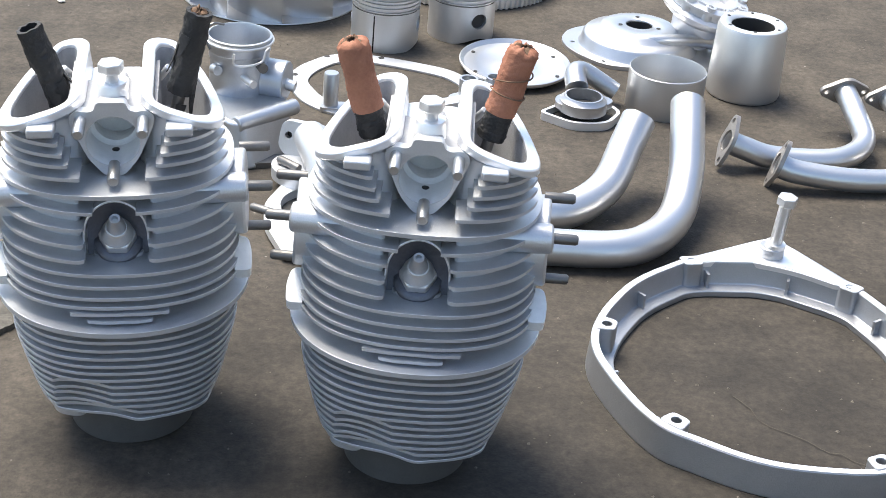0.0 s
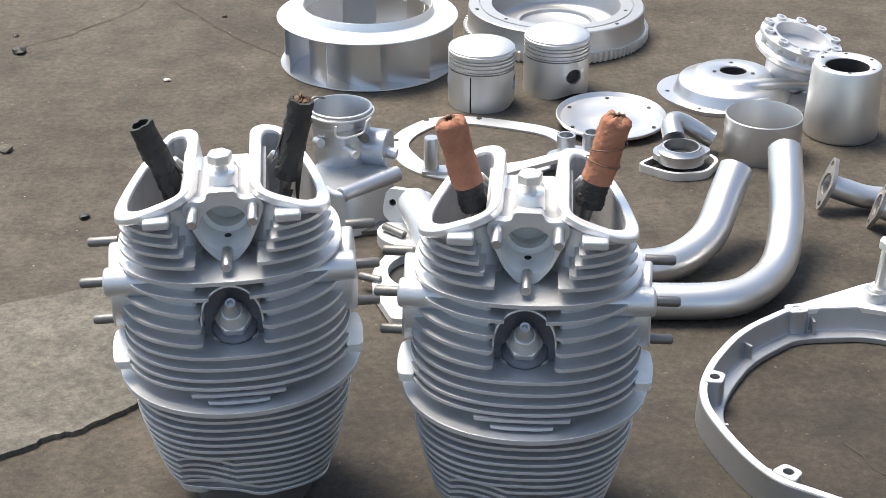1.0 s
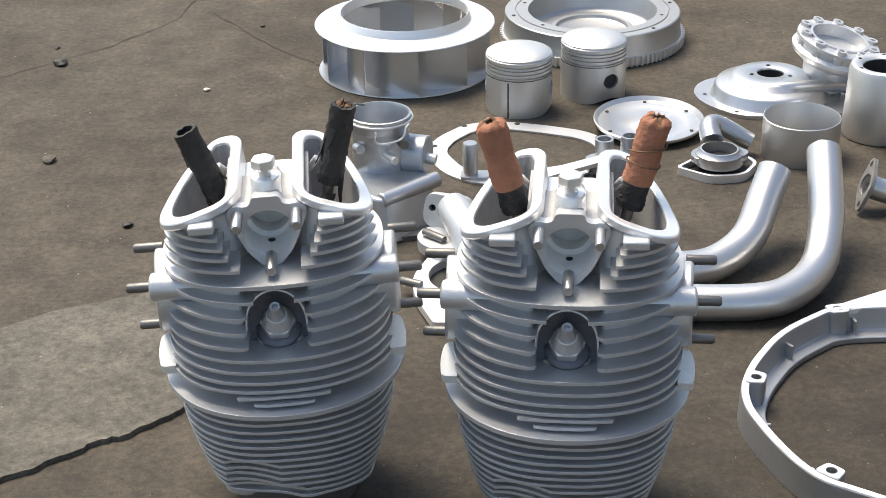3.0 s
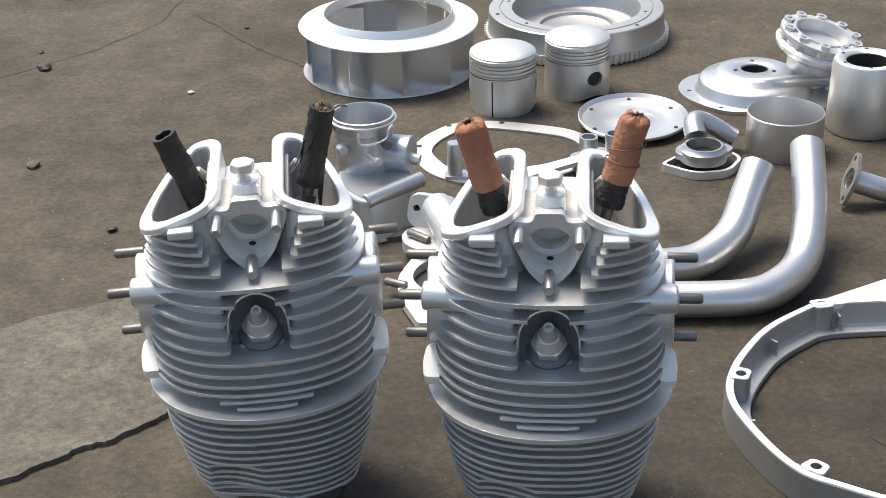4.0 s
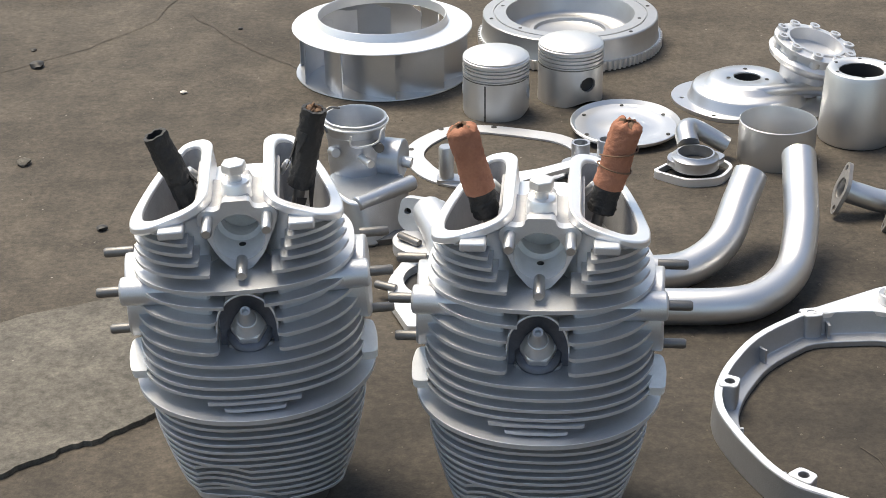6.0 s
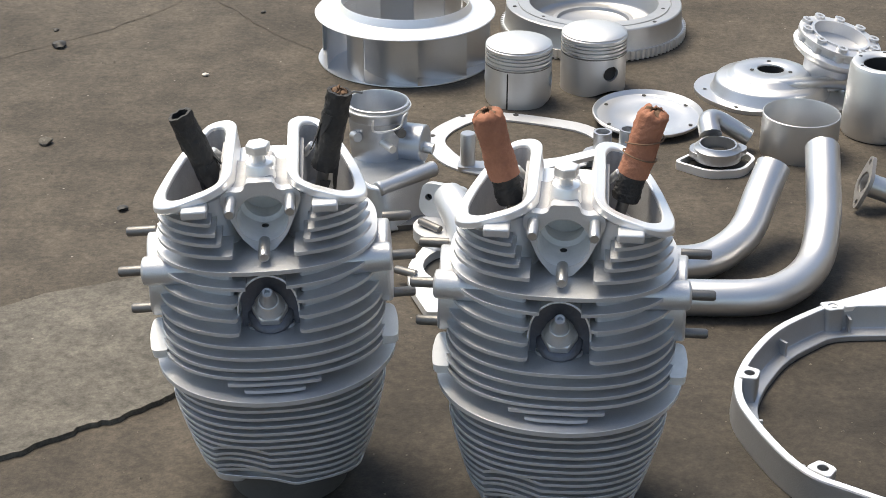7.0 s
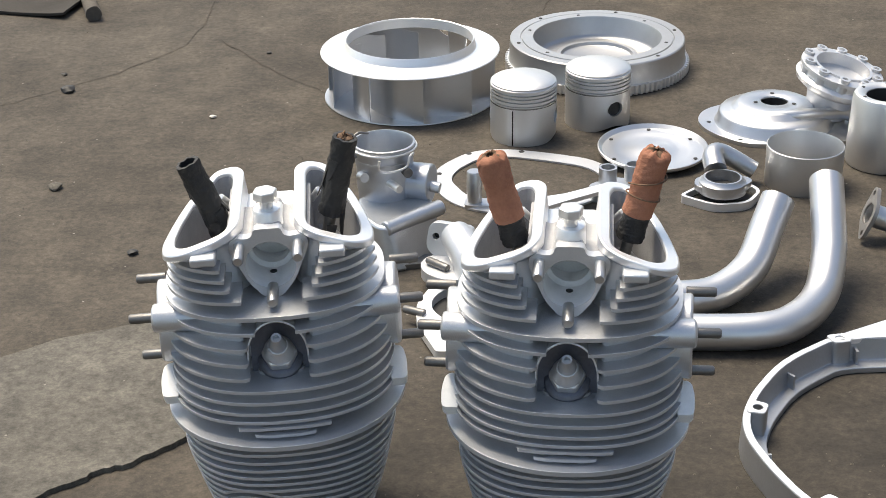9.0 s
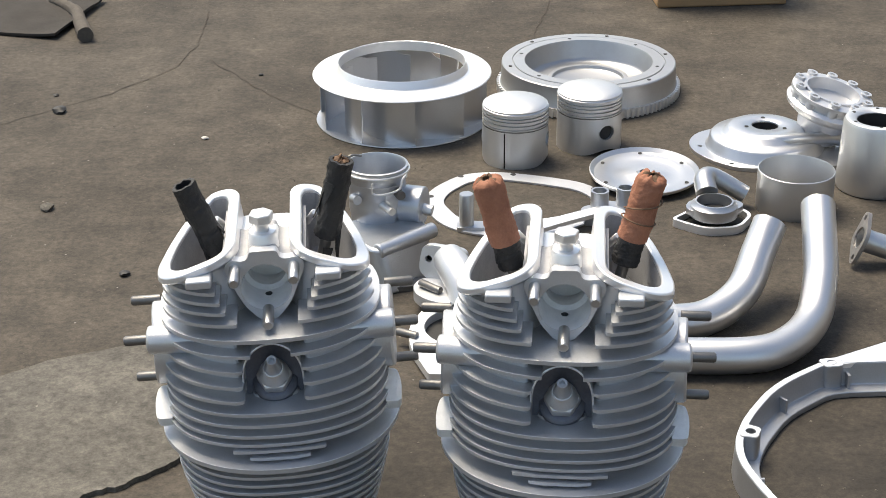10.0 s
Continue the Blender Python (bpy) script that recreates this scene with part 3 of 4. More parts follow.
def stem_wrap(m, base, top, colour, label):
    """A bundle wrapped round a valve stem, leaning outward."""
    e = thing("wrapped_valve_stem", label, "wrapped rod", m, "wrapped valve stems")
    a, b = Vector(base), Vector(top)
    seed = a.x * 100
    part("stem", sweep([a - (b - a) * 0.42, a.lerp(b, 0.6)], 0.0042, 14), STUD, e, "thin dark steel stem")

    def line(t0, t1, n=30):
        return [a.lerp(b, t0 + (t1 - t0) * i / n) for i in range(n + 1)]

    if colour == "orange":
        part("lower_wrap", crumpled(line(0.07, 0.4), 0.0096, 0.004, seed, 0.16, 3), BLACK, e, "black tape wrap", smooth=60)
        part("wrap", crumpled(line(0.33, 0.98, 44), 0.0108, 0.0045, seed + 1, 0.11, 3), CLOTH, e, "rust-orange crumpled tape wrap", smooth=60)
        part("top_fold", crumpled(line(0.84, 0.985, 12), 0.0062, 0.003, seed + 2, 0.5, 2), BROWN, e, "brown frayed core", smooth=60)
        if a.x > 0:
            ax = (b - a).normalized()
            s1 = ax.orthogonal().normalized()
            s2 = ax.cross(s1)
            wire = [a.lerp(b, 0.42 + 0.3 * i / 60 + 0.05 * math.sin(i / 7)) + 0.0122 * (math.cos(i * 0.21) * s1 + math.sin(i * 0.21) * s2) for i in range(61)]
            part("binding_wire", sweep(wire, 0.0006, 6), BROWN, e, "thin brown binding wire")
    else:
        part("wrap", crumpled(line(0.2 if a.x > 0 else 0.05, 1.0, 44), 0.0089, 0.0026, seed, 0.19, 4, close=0.02), BLACK, e, "torn black rubber hose", smooth=60)
        if a.x > 0:
            part("core", crumpled(line(0.9, 1.01, 14), 0.0052, 0.002, seed + 3, 0.3, 2), BROWN, e, "brown core inside the hose", smooth=60)
        ax = (b - a).normalized()
        for k in range(7):
            ang = 0.9 * k + seed
            part("flap", torn_strip(a.lerp(b, 0.12 + 0.11 * k), ax, ang, 0.0088, 0.016 + 0.004 * (k % 3), k + seed), BLACK, e, smooth=60)
    return e


stem_wrap(L_POSE, (-0.034, 0.004, 0.252), (-0.0545, 0.004, 0.311), "black", "torn black rubber hose over a valve stem")
stem_wrap(L_POSE, (0.0415, -0.004, 0.252), (0.0600, -0.006, 0.326), "black", "torn black rubber hose over a valve stem")
stem_wrap(R_POSE, (-0.037, -0.005, 0.256), (-0.0568, -0.008, 0.3295), "orange", "valve stem wrapped in rust-orange tape above black tape")
stem_wrap(R_POSE, (0.040, 0.005, 0.256), (0.0585, 0.008, 0.3285), "orange", "valve stem wrapped in rust-orange tape above black tape")


# ---- fan wheel ----
def fan_wheel():
    e = thing("fan_wheel", "silver radial cooling fan wheel lying on the floor", "fan", pose(-0.0515, 2.0141, 0, 0, 0, 12))
    part("base_disc", lathe([(0, 0.0005), (0.1145, 0.0005), (0.115, 0.0012), (0.1147, 0.0022), (0, 0.0022)], 96), PAINT, e)
    part("hub", lathe([(0, 0.002), (0.04, 0.002), (0.036, 0.012), (0.02, 0.016), (0, 0.016)], 48), PAINT, e)
    part("shroud_ring", lathe([(0.083, 0.0655), (0.117, 0.0625), (0.1178, 0.0635), (0.117, 0.0645), (0.092, 0.0675), (0.0872, 0.0685), (0.0855, 0.0708), (0.0845, 0.0785), (0.0838, 0.0792), (0.0829, 0.0785), (0.0826, 0.066)], 96, closed=True), MACHINED, e, "bright flat shroud ring with an upright lip")
    for k in range(10):
        bm = bmesh.new()
        rows = []
        for i in range(9):
            t = i / 8
            r, a = 0.074 + 0.0375 * t, 0.92 * t**0.85 + 2 * math.pi * k / 10 - 0.025
            rows.append((r, a))
        sides = []
        for off in (-0.0006, 0.0006):
            sides.append([[bm.verts.new(((r + off) * math.cos(a), (r + off) * math.sin(a), z)) for z in (0.002, 0.065 if r > 0.083 else 0.062)] for r, a in rows])
        s0, s1 = sides
        for i in range(8):
            bm.faces.new((s0[i][0], s0[i + 1][0], s0[i + 1][1], s0[i][1]))
            bm.faces.new((s1[i][0], s1[i][1], s1[i + 1][1], s1[i + 1][0]))
            bm.faces.new((s0[i][1], s0[i + 1][1], s1[i + 1][1], s1[i][1]))
        for i in (0, 8):
            bm.faces.new((s0[i][0], s0[i][1], s1[i][1], s1[i][0]))
        part("blade", bm, PAINT, e)
    return e


fan_wheel()


# ---- flywheel ----
def flywheel():
    e = thing("flywheel", "silver-grey flywheel with a toothed starter ring lying flat", "flywheel", pose(0.2033, 2.116, 0))
    prof = [(0, 0.013), (0.044, 0.013), (0.0475, 0.0145), (0.049, 0.019), (0.0525, 0.0195), (0.055, 0.0185), (0.0575, 0.0125), (0.076, 0.0125), (0.0815, 0.0145), (0.084, 0.0185), (0.0862, 0.0435),
            (0.0872, 0.0455), (0.102, 0.0455), (0.1025, 0.0435), (0.104, 0.0435), (0.1045, 0.045), (0.117, 0.045), (0.1185, 0.0435), (0.1195, 0.017), (0.122, 0.0125), (0.0, 0.002)]
    prof = [(r * 1.011, z * 0.94) for r, z in prof]
    part("disc", lathe(prof, 112), TURNED, e)
    for k in range(12):
        a = 2 * math.pi * k / 12 + 0.2
        r = 0.096 if k % 2 else 0.111
        # Uncut holes: thin discs with the shade in their colour
        part("bolt_hole", lathe([(0, 0.0), (0.0026, 0.0), (0.0026, 0.0012), (0, 0.0012)], 14), DARK, e, m=pose(r * math.cos(a), r * math.sin(a), 0.0418))
    gear = []
    for k in range(100):
        for d, r in ((0.0, 0.1235), (0.2, 0.1235), (0.32, 0.1268), (0.68, 0.1268), (0.8, 0.1235)):
            a = 2 * math.pi * (k + d) / 100
            gear.append((r * math.cos(a), r * math.sin(a)))
    part("starter_ring", plate(gear, [circle(0.116, 96)], 0.0012, 0.0135), STEEL, e, "toothed steel starter ring")
    return e


flywheel()


# ---- pistons ----
def piston(m, pin_angle, slot_angle=None):
    e = thing("piston", "blasted aluminium piston standing upright on the floor", "piston", m, "pistons")
    R, top = 0.041, 0.079
    crown = [(R - 0.003, 0.052)]
    for z in (0.057, 0.0625, 0.068, 0.0725):
        crown += [(R, z - 0.0026), (R, z - 0.001), (R - 0.003, z - 0.001), (R - 0.003, z + 0.001), (R, z + 0.001)]
    crown += [(R, top - 0.0012), (R - 0.0012, top)]
    crown += [(R * math.cos(a), top + 0.0098 * math.sin(a)) for a in [math.pi / 2 * i / 8 for i in range(1, 8)]] + [(0, top + 0.0098)]
    part("crown", lathe(crown, 72), PISTON, e, "domed crown with ring grooves")
    bm = bmesh.new()
    n, rows = 144, 26
    zs = [0.053 * j / rows for j in range(rows + 1)]
    grid = []
    for z in zs:
        row = []
        for i in range(n):
            a = 2 * math.pi * i / n
            zz = z
            if z < 0.02:
                zz = z + 0.007 * (1 - z / 0.02) * max(0, math.cos(2 * (a - pin_angle))) ** 2
            d = min(abs((a - pin_angle + math.pi) % (2 * math.pi) - math.pi), abs((a - pin_angle + 2 * math.pi) % (2 * math.pi) - math.pi))
            u, v = d * R, zz - 0.032
            h = math.hypot(u, v)
            a2 = a
            if 0.0085 < h < 0.0125:
                k = 0.0105 / h
                zz = 0.032 + v * k
            row.append(bm.verts.new((R * math.cos(a2), R * math.sin(a2), zz)))
        grid.append(row)
    for j in range(rows):
        for i in range(n):
            q = (grid[j][i], grid[j][(i + 1) % n], grid[j + 1][(i + 1) % n], grid[j + 1][i])
            c = sum((v.co for v in q), Vector()) / 4
            a = math.atan2(c.y, c.x)
            d = min(abs((a - pin_angle + math.pi) % (2 * math.pi) - math.pi), abs((a - pin_angle + 2 * math.pi) % (2 * math.pi) - math.pi))
            if math.hypot(d * R, c.z - 0.032) < 0.0105:
                continue
            if slot_angle is not None and abs((a - slot_angle + math.pi) % (2 * math.pi) - math.pi) < math.pi / n and c.z < 0.05:
                continue
            bm.faces.new(q)
    part("skirt", bm, PISTON, e)
    # Near-black lining paints the shade behind the slot and skirt
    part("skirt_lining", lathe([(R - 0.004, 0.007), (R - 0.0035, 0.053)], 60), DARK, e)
    for s in (0, math.pi):
        a = pin_angle + s
        part("pin_bore", lathe([(0.0105, 0.0), (0.0105, 0.022), (0.0, 0.022)], 28), PISTON, e, m=Matrix.Translation(((R - 0.0005) * math.cos(a), (R - 0.0005) * math.sin(a), 0.032)) @ Matrix.Rotation(a, 4, "Z") @ Matrix.Rotation(radians(-90), 4, "Y"))
    return e


piston(pose(0.0912, 1.868, 0) @ Matrix.Diagonal((1, 1, 0.9, 1)), radians(-12), radians(-112))
piston(pose(0.1868, 1.911, 0) @ Matrix.Diagonal((1, 1, 0.9, 1)), radians(-62))


# ---- bell housing ring with its bolt ----
def bell_housing():
    cx, cy = 0.386, 1.125
    dx, dy = 0.26, 0.966
    left = [(0.430, 1.3385), (0.352, 1.2965), (0.2946, 1.2536), (0.259, 1.197), (0.245, 1.160)]
    low = [(0.2430, 1.128), (0.2535, 1.086), (0.268, 1.047), (0.2835, 1.0215), (0.3057, 1.0075), (0.335, 0.988), (0.3626, 0.977), (0.40, 0.9722), (0.4406, 0.972), (0.487, 0.99), (0.517, 1.032)]
    right = []
    for x, y in left:
        s = (x - cx) * dy - (y - cy) * dx
        right.append((x - 2 * s * dy, y + 2 * s * dx))
    loop = left + low + right[::-1]
    e = thing("bell_housing_ring", "silver-grey bell housing ring lying flat on the floor", "engine housing", pose(cx, cy, 0))
    loop = [(x - cx, y - cy) for x, y in loop]
    outer = rounded(loop, [0.02, 0.02, 0.03, 0.025, 0.02] + [0.02] * len(low) + [0.02, 0.025, 0.03, 0.02, 0.02], 4)

    def inset(d):
        out = []
        for x, y in outer:
            h = math.hypot(x, y)
            extra = max(0.0, h - 0.172)
            k = (h - d - extra * 0.9) / h
            out.append((x * k, y * k))
        return out

    H = 0.028
    bm = bmesh.new()
    n = len(outer)
    mids = [inset(-0.0015), outer, inset(0.0068), inset(0.0095), inset(0.022), inset(0.022)]
    hs = [0, H, H, 0.007, 0.006, 0]
    rings = [[bm.verts.new((x, y, z)) for x, y in loop_] for loop_, z in zip(mids, hs)]
    for a, b in zip(rings, rings[1:] + rings[:1]):
        for i in range(n):
            bm.faces.new((a[i], a[(i + 1) % n], b[(i + 1) % n], b[i]))
    part("rim", bm, RINGCAST, e, bevel=0.0008)
    part("rim_face", plate(inset(0.0004), [inset(0.0064)], H - 0.001, H + 0.0006), MACHINED, e, "bright ground rim face")
    holes = [(0.2585, 1.1735), (0.3562, 1.2925), (0.4955, 1.2545), (0.2925, 1.031), (0.4435, 0.985), (0.521, 1.1023)]
    for x, y in holes:
        x, y = x - cx, y - cy
        a = math.atan2(y, x)
        shape = rounded([(-0.011, -0.0085), (0.005, -0.011), (0.005, 0.011), (-0.011, 0.0085)], 0.004, 3)
        part("bolt_boss", plate(shape, [circle(0.0045, 18, -0.003, 0)], 0.004, H + 0.0012), RINGCAST, e, m=Matrix.Translation((x, y, 0)) @ Matrix.Rotation(a, 4, "Z"), bevel=0.0008)
        part("hole_shadow", lathe([(0, 0.006), (0.0045, 0.006)], 16), DARK, e, m=Matrix.Translation((x, y, 0)) @ Matrix.Rotation(a, 4, "Z") @ Matrix.Translation((-0.003, 0, 0)))
    for x, y in holes:
        x, y = x - cx, y - cy
        a = math.atan2(y, x)
        shape = rounded([(-0.0105, -0.008), (0.0046, -0.0104), (0.0046, 0.0104), (-0.0105, 0.008)], 0.004, 3)
        part("boss_face", plate(shape, [circle(0.0047, 18, -0.003, 0)], H, H + 0.0018), MACHINED, e, m=Matrix.Translation((x, y, 0)) @ Matrix.Rotation(a, 4, "Z"))
    for k in range(12):
        a = 2 * math.pi * k / 12 + 0.1
        i = min(range(n), key=lambda j: abs((math.atan2(outer[j][1], outer[j][0]) - a + math.pi) % (2 * math.pi) - math.pi))
        x, y = mids[3][i]
        part("rib", box(-0.007, 0.002, -0.0012, 0.0012, 0.005, 0.02), RINGCAST, e, m=Matrix.Translation((x, y, 0)) @ Matrix.Rotation(math.atan2(y, x), 4, "Z"))
    # web and boss at the apex with the tall bolt
    ax, ay = 0.048, 0.184
    web = rounded([(-0.033, 0.1705), (0.044, 0.2125), (0.056, 0.2165), (0.0685, 0.2055), (0.110, 0.1335), (0.096, 0.131), (0.064, 0.1546), (0.0168, 0.171), (-0.018, 0.1636)], [0.003, 0.01, 0.01, 0.01, 0.004, 0.004, 0.02, 0.02, 0.004], 5)
    part("apex_web", plate(web, [], 0.0235, 0.0282), MACHINED, e, bevel=0.0008)
    part("apex_boss", lathe([(0.0, 0.006), (0.0125, 0.006), (0.0115, 0.038), (0.0, 0.038)], 28), RINGCAST, e, m=pose(ax, ay, 0), bevel=0.001)
    b = part("bolt", lathe([(0, 0.038), (0.0095, 0.038), (0.0095, 0.042), (0.0058, 0.042), (0.0058, 0.084), (0, 0.084)], 24), STEEL, e, "tall plated hexagon bolt with a washer", m=pose(ax, ay, 0, 2, 3, 0))
    part("bolt_head", hexagon(0.0095, 0.082, 0.0905), STEEL, b, bevel=0.0008)
    return e


bell_housing()


# ---- bent exhaust pipes ----
def bent_pipe(pts, r, label):
    base = Vector((pts[0][0], pts[0][1], 0))
    bm = sweep(glide([Vector(p) - base for p in pts], 12), r, 32, wall=0.0015)
    return tagged(part("exhaust_pipe", bm, PAINT, None, m=pose(*base), smooth=60), label, "pipe", "exhaust pipes")


bent_pipe([(0.165, 1.392, 0.0175), (0.2188, 1.393, 0.0175), (0.262, 1.405, 0.0175), (0.2995, 1.438, 0.028), (0.322, 1.478, 0.054), (0.3355, 1.500, 0.074)], 0.0178, "short bent exhaust pipe painted silver, lying on the floor")
bent_pipe([(0.13, 1.327, 0.0175), (0.2103, 1.3265, 0.0175), (0.29, 1.3265, 0.0175), (0.329, 1.345, 0.019), (0.359, 1.384, 0.025), (0.3745, 1.429, 0.046), (0.380, 1.468, 0.070), (0.3855, 1.510, 0.0895)], 0.0175, "long bent exhaust pipe painted silver, lying on the floor")


# ---- branched pipes with oval flanges ----
def oval_flange(m, parent, r_hole=0.0118, label="oval pipe flange with two bolt holes"):
    out = []
    for cxx, rr, a0, a1 in ((0.0225, 0.0068, -70, 70), (0, 0.0175, 60, 120), (-0.0225, 0.0068, 110, 250), (0, 0.0175, 240, 300)):
        for i in range(9):
            a = radians(a0 + (a1 - a0) * i / 8)
            out.append((cxx + rr * math.cos(a), rr * math.sin(a)))
    return part("flange", plate(out, [circle(r_hole, 32), circle(0.0033, 16, 0.0225, 0), circle(0.0033, 16, -0.0225, 0)], -0.0022, 0.0022), FLANGE, parent, label, m=m, bevel=0.001)


def facing(p, d, spin=0.0):
    """A pose at p whose z axis looks along d."""
    return Matrix.Translation(p) @ Vector(d).to_track_quat("Z", "Y").to_matrix().to_4x4() @ Matrix.Rotation(radians(spin), 4, "Z")


def flanged_pipe(pts, r, spin0, spin1, label):
    base = Vector((pts[0][0], pts[0][1], 0))
    e = thing("flanged_pipe", label, "pipe", pose(*base), "flanged pipes")
    p = glide([Vector(q) - base for q in pts], 10)
    part("tube", sweep(p, r, 28, wall=0.0015), PAINT, e, smooth=60)
    oval_flange(facing(p[0], p[0] - p[1], spin0), e)
    oval_flange(facing(p[-1], p[-1] - p[-2], spin1), e)
    return e


flanged_pipe([(0.4465, 1.556, 0.030), (0.4645, 1.5555, 0.023), (0.5, 1.553, 0.0145), (0.568, 1.556, 0.0145), (0.606, 1.590, 0.02), (0.6055, 1.635, 0.036), (0.601, 1.668, 0.048)], 0.0125, -62, 0, "silver branch pipe with oval flanges lying on the floor")
flanged_pipe([(0.4905, 1.512, 0.026), (0.512, 1.508, 0.02), (0.575, 1.506, 0.0145), (0.635, 1.518, 0.0145), (0.660, 1.56, 0.02), (0.657, 1.61, 0.036), (0.648, 1.655, 0.048)], 0.0125, 85, 0, "silver branch pipe with oval flanges lying on the floor")


# ---- dished cover plate ----
def cover_plate():
    e = thing("cover_plate", "round bright dished cover plate with small holes", "plate", pose(0.2435, 1.792, 0, 2.5, 0, 0))
    part("dish", lathe([(0, 0.0075), (0.0055, 0.0075), (0.0055, 0.0115), (0.0085, 0.0118), (0.0095, 0.0102), (0.022, 0.0088), (0.034, 0.0068), (0.044, 0.0085), (0.05, 0.0095), (0.0605, 0.0095), (0.0635, 0.0125), (0.065, 0.014), (0.0662, 0.0135), (0.066, 0.0105), (0.06, 0.006), (0.0, 0.003)], 80), PAINT, e)
    # Centre and rim holes are discs painted with hole shade
    part("centre_hole", lathe([(0, 0.0079), (0.0053, 0.0079)], 20), DARK, e)
    for k in range(6):
        a = 2 * math.pi * k / 6 + 0.5
        part("hole", lathe([(0, 0), (0.0024, 0), (0.0024, 0.0008), (0, 0.0008)], 12), DARK, e, m=pose(0.0555 * math.cos(a), 0.0555 * math.sin(a), 0.0096))
    return e


cover_plate()


# ---- pressed casing cover with a ridge ----
def casing_cover():
    e = thing("casing_cover", "pressed silver casing cover with a round hole and ridge", "engine cover", pose(0.4055, 1.888, 0))
    flange = rounded([(-0.094, 0.012), (-0.09, -0.02), (-0.073, -0.048), (-0.046, -0.074), (0.016, -0.079), (0.085, -0.07), (0.12, -0.02), (0.13, 0.05), (0.05, 0.085), (-0.03, 0.075), (-0.08, 0.045)], 0.025, 5)
    part("flange", plate(flange, [circle(0.003, 12, -0.08, 0.0), circle(0.003, 12, -0.05, -0.06), circle(0.003, 12, 0.02, -0.073)], 0.0, 0.005), PAINT, e, bevel=0.001)
    bm = lathe([(0.074, 0.004), (0.0705, 0.0075), (0.068, 0.0175), (0.0655, 0.0205), (0.055, 0.022), (0.051, 0.0235), (0.047, 0.0295), (0.043, 0.0315), (0.0172, 0.0322), (0.0165, 0.0315), (0.0165, 0.0295)], 80)
    for v in bm.verts:
        k = max(0, v.co.x) ** 2 * 4.5
        v.co.x *= 1 + k
        v.co.y *= 0.97
    part("dome", bm, PAINT, e, smooth=50)
    # Hole floor and wall coloured black for the shade in them
    part("hole_floor", lathe([(0, 0.014), (0.016, 0.014), (0.0168, 0.03)], 32), DARK, e)
    part("ridge", sweep(glide([(-0.03, -0.03, 0.022), (0.01, -0.037, 0.0255), (0.05, -0.029, 0.0245), (0.085, -0.012, 0.018), (0.108, -0.004, 0.006)], 8), lambda t: 0.0085 - 0.001 * t, 18), PAINT, e)
    for x, y in ((-0.024, -0.004), (0.022, -0.012), (0.002, 0.026)):
        # Screw holes as discs in the colour of shade
        part("screw_hole", lathe([(0, 0), (0.0026, 0), (0.0026, 0.0006), (0, 0.0006)], 12), DARK, e, m=pose(x, y, 0.0321))
    return e


casing_cover()


# ---- bossed hub leaning on the cover ----
def hub():
    e = thing("clutch_hub", "grey cast hub ringed with tubular bosses, tilted on a cover", "hub", pose(0.483, 1.892, 0.056, 9, 12, 10))
    part("body", lathe([(0, -0.004), (0.02, -0.004), (0.028, -0.012), (0.04, -0.012), (0.052, -0.004), (0.054, 0.002), (0.05, 0.006), (0.047, 0.006), (0.047, 0.012), (0.052, 0.014), (0.052, 0.018), (0.045, 0.02), (0.036, 0.019), (0.034, 0.006), (0.02, 0.004), (0.0, 0.004)], 72), CAST, e)
    part("inner_ring", lathe([(0.034, 0.006), (0.0375, 0.006), (0.0375, 0.0215), (0.034, 0.0215)], 56, closed=True), CAST, e)
    part("skirt", lathe([(0.02, -0.045), (0.026, -0.045), (0.034, -0.01), (0.02, -0.01)], 48, closed=True), CAST, e)
    for k in range(10):
        a = 2 * math.pi * k / 10
        part("boss", lathe([(0.0036, 0.004), (0.0066, 0.004), (0.0066, 0.0235), (0.0036, 0.0235)], 18, closed=True), CAST, e, m=pose(0.0445 * math.cos(a), 0.0445 * math.sin(a), 0))
    return e


hub()

# ---- sleeve ring and tapered can ----
ring_sleeve = part("sleeve_ring", lathe([(0.0425, 0.0), (0.0435, 0.0), (0.0440, 0.001), (0.0440, 0.0472), (0.0432, 0.048), (0.0430, 0.048), (0.0426, 0.047), (0.0426, 0.001)], 80, closed=True), PISTON, None, m=pose(0.4073, 1.707, 0))
tagged(ring_sleeve, "open grey steel sleeve ring standing on the floor", "sleeve")


def tapered_can():
    e = thing("tapered_can", "tapered silver drum with a bolted rim and round opening", "engine part", pose(0.5125, 1.765, 0, 0, 0, 20))
    part("shell", lathe([(0.0, 0.001), (0.0425, 0.001), (0.0435, 0.004), (0.0405, 0.082), (0.0385, 0.0865), (0.036, 0.0875), (0.0285, 0.0865), (0.0255, 0.084), (0.0245, 0.05), (0, 0.05)], 72), PISTON, e)
    # Cup in the opening holds the drum's inner shade as colour
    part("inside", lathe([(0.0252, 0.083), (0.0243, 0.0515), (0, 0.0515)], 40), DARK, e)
    for k in range(6):
        a = 2 * math.pi * k / 6
        # Discs coloured like shaded holes, set on the rim
        part("screw_hole", lathe([(0, 0), (0.0021, 0), (0.0021, 0.0006), (0, 0.0006)], 12), DARK, e, m=pose(0.0325 * math.cos(a), 0.0325 * math.sin(a), 0.0869))
    return e


tapered_can()


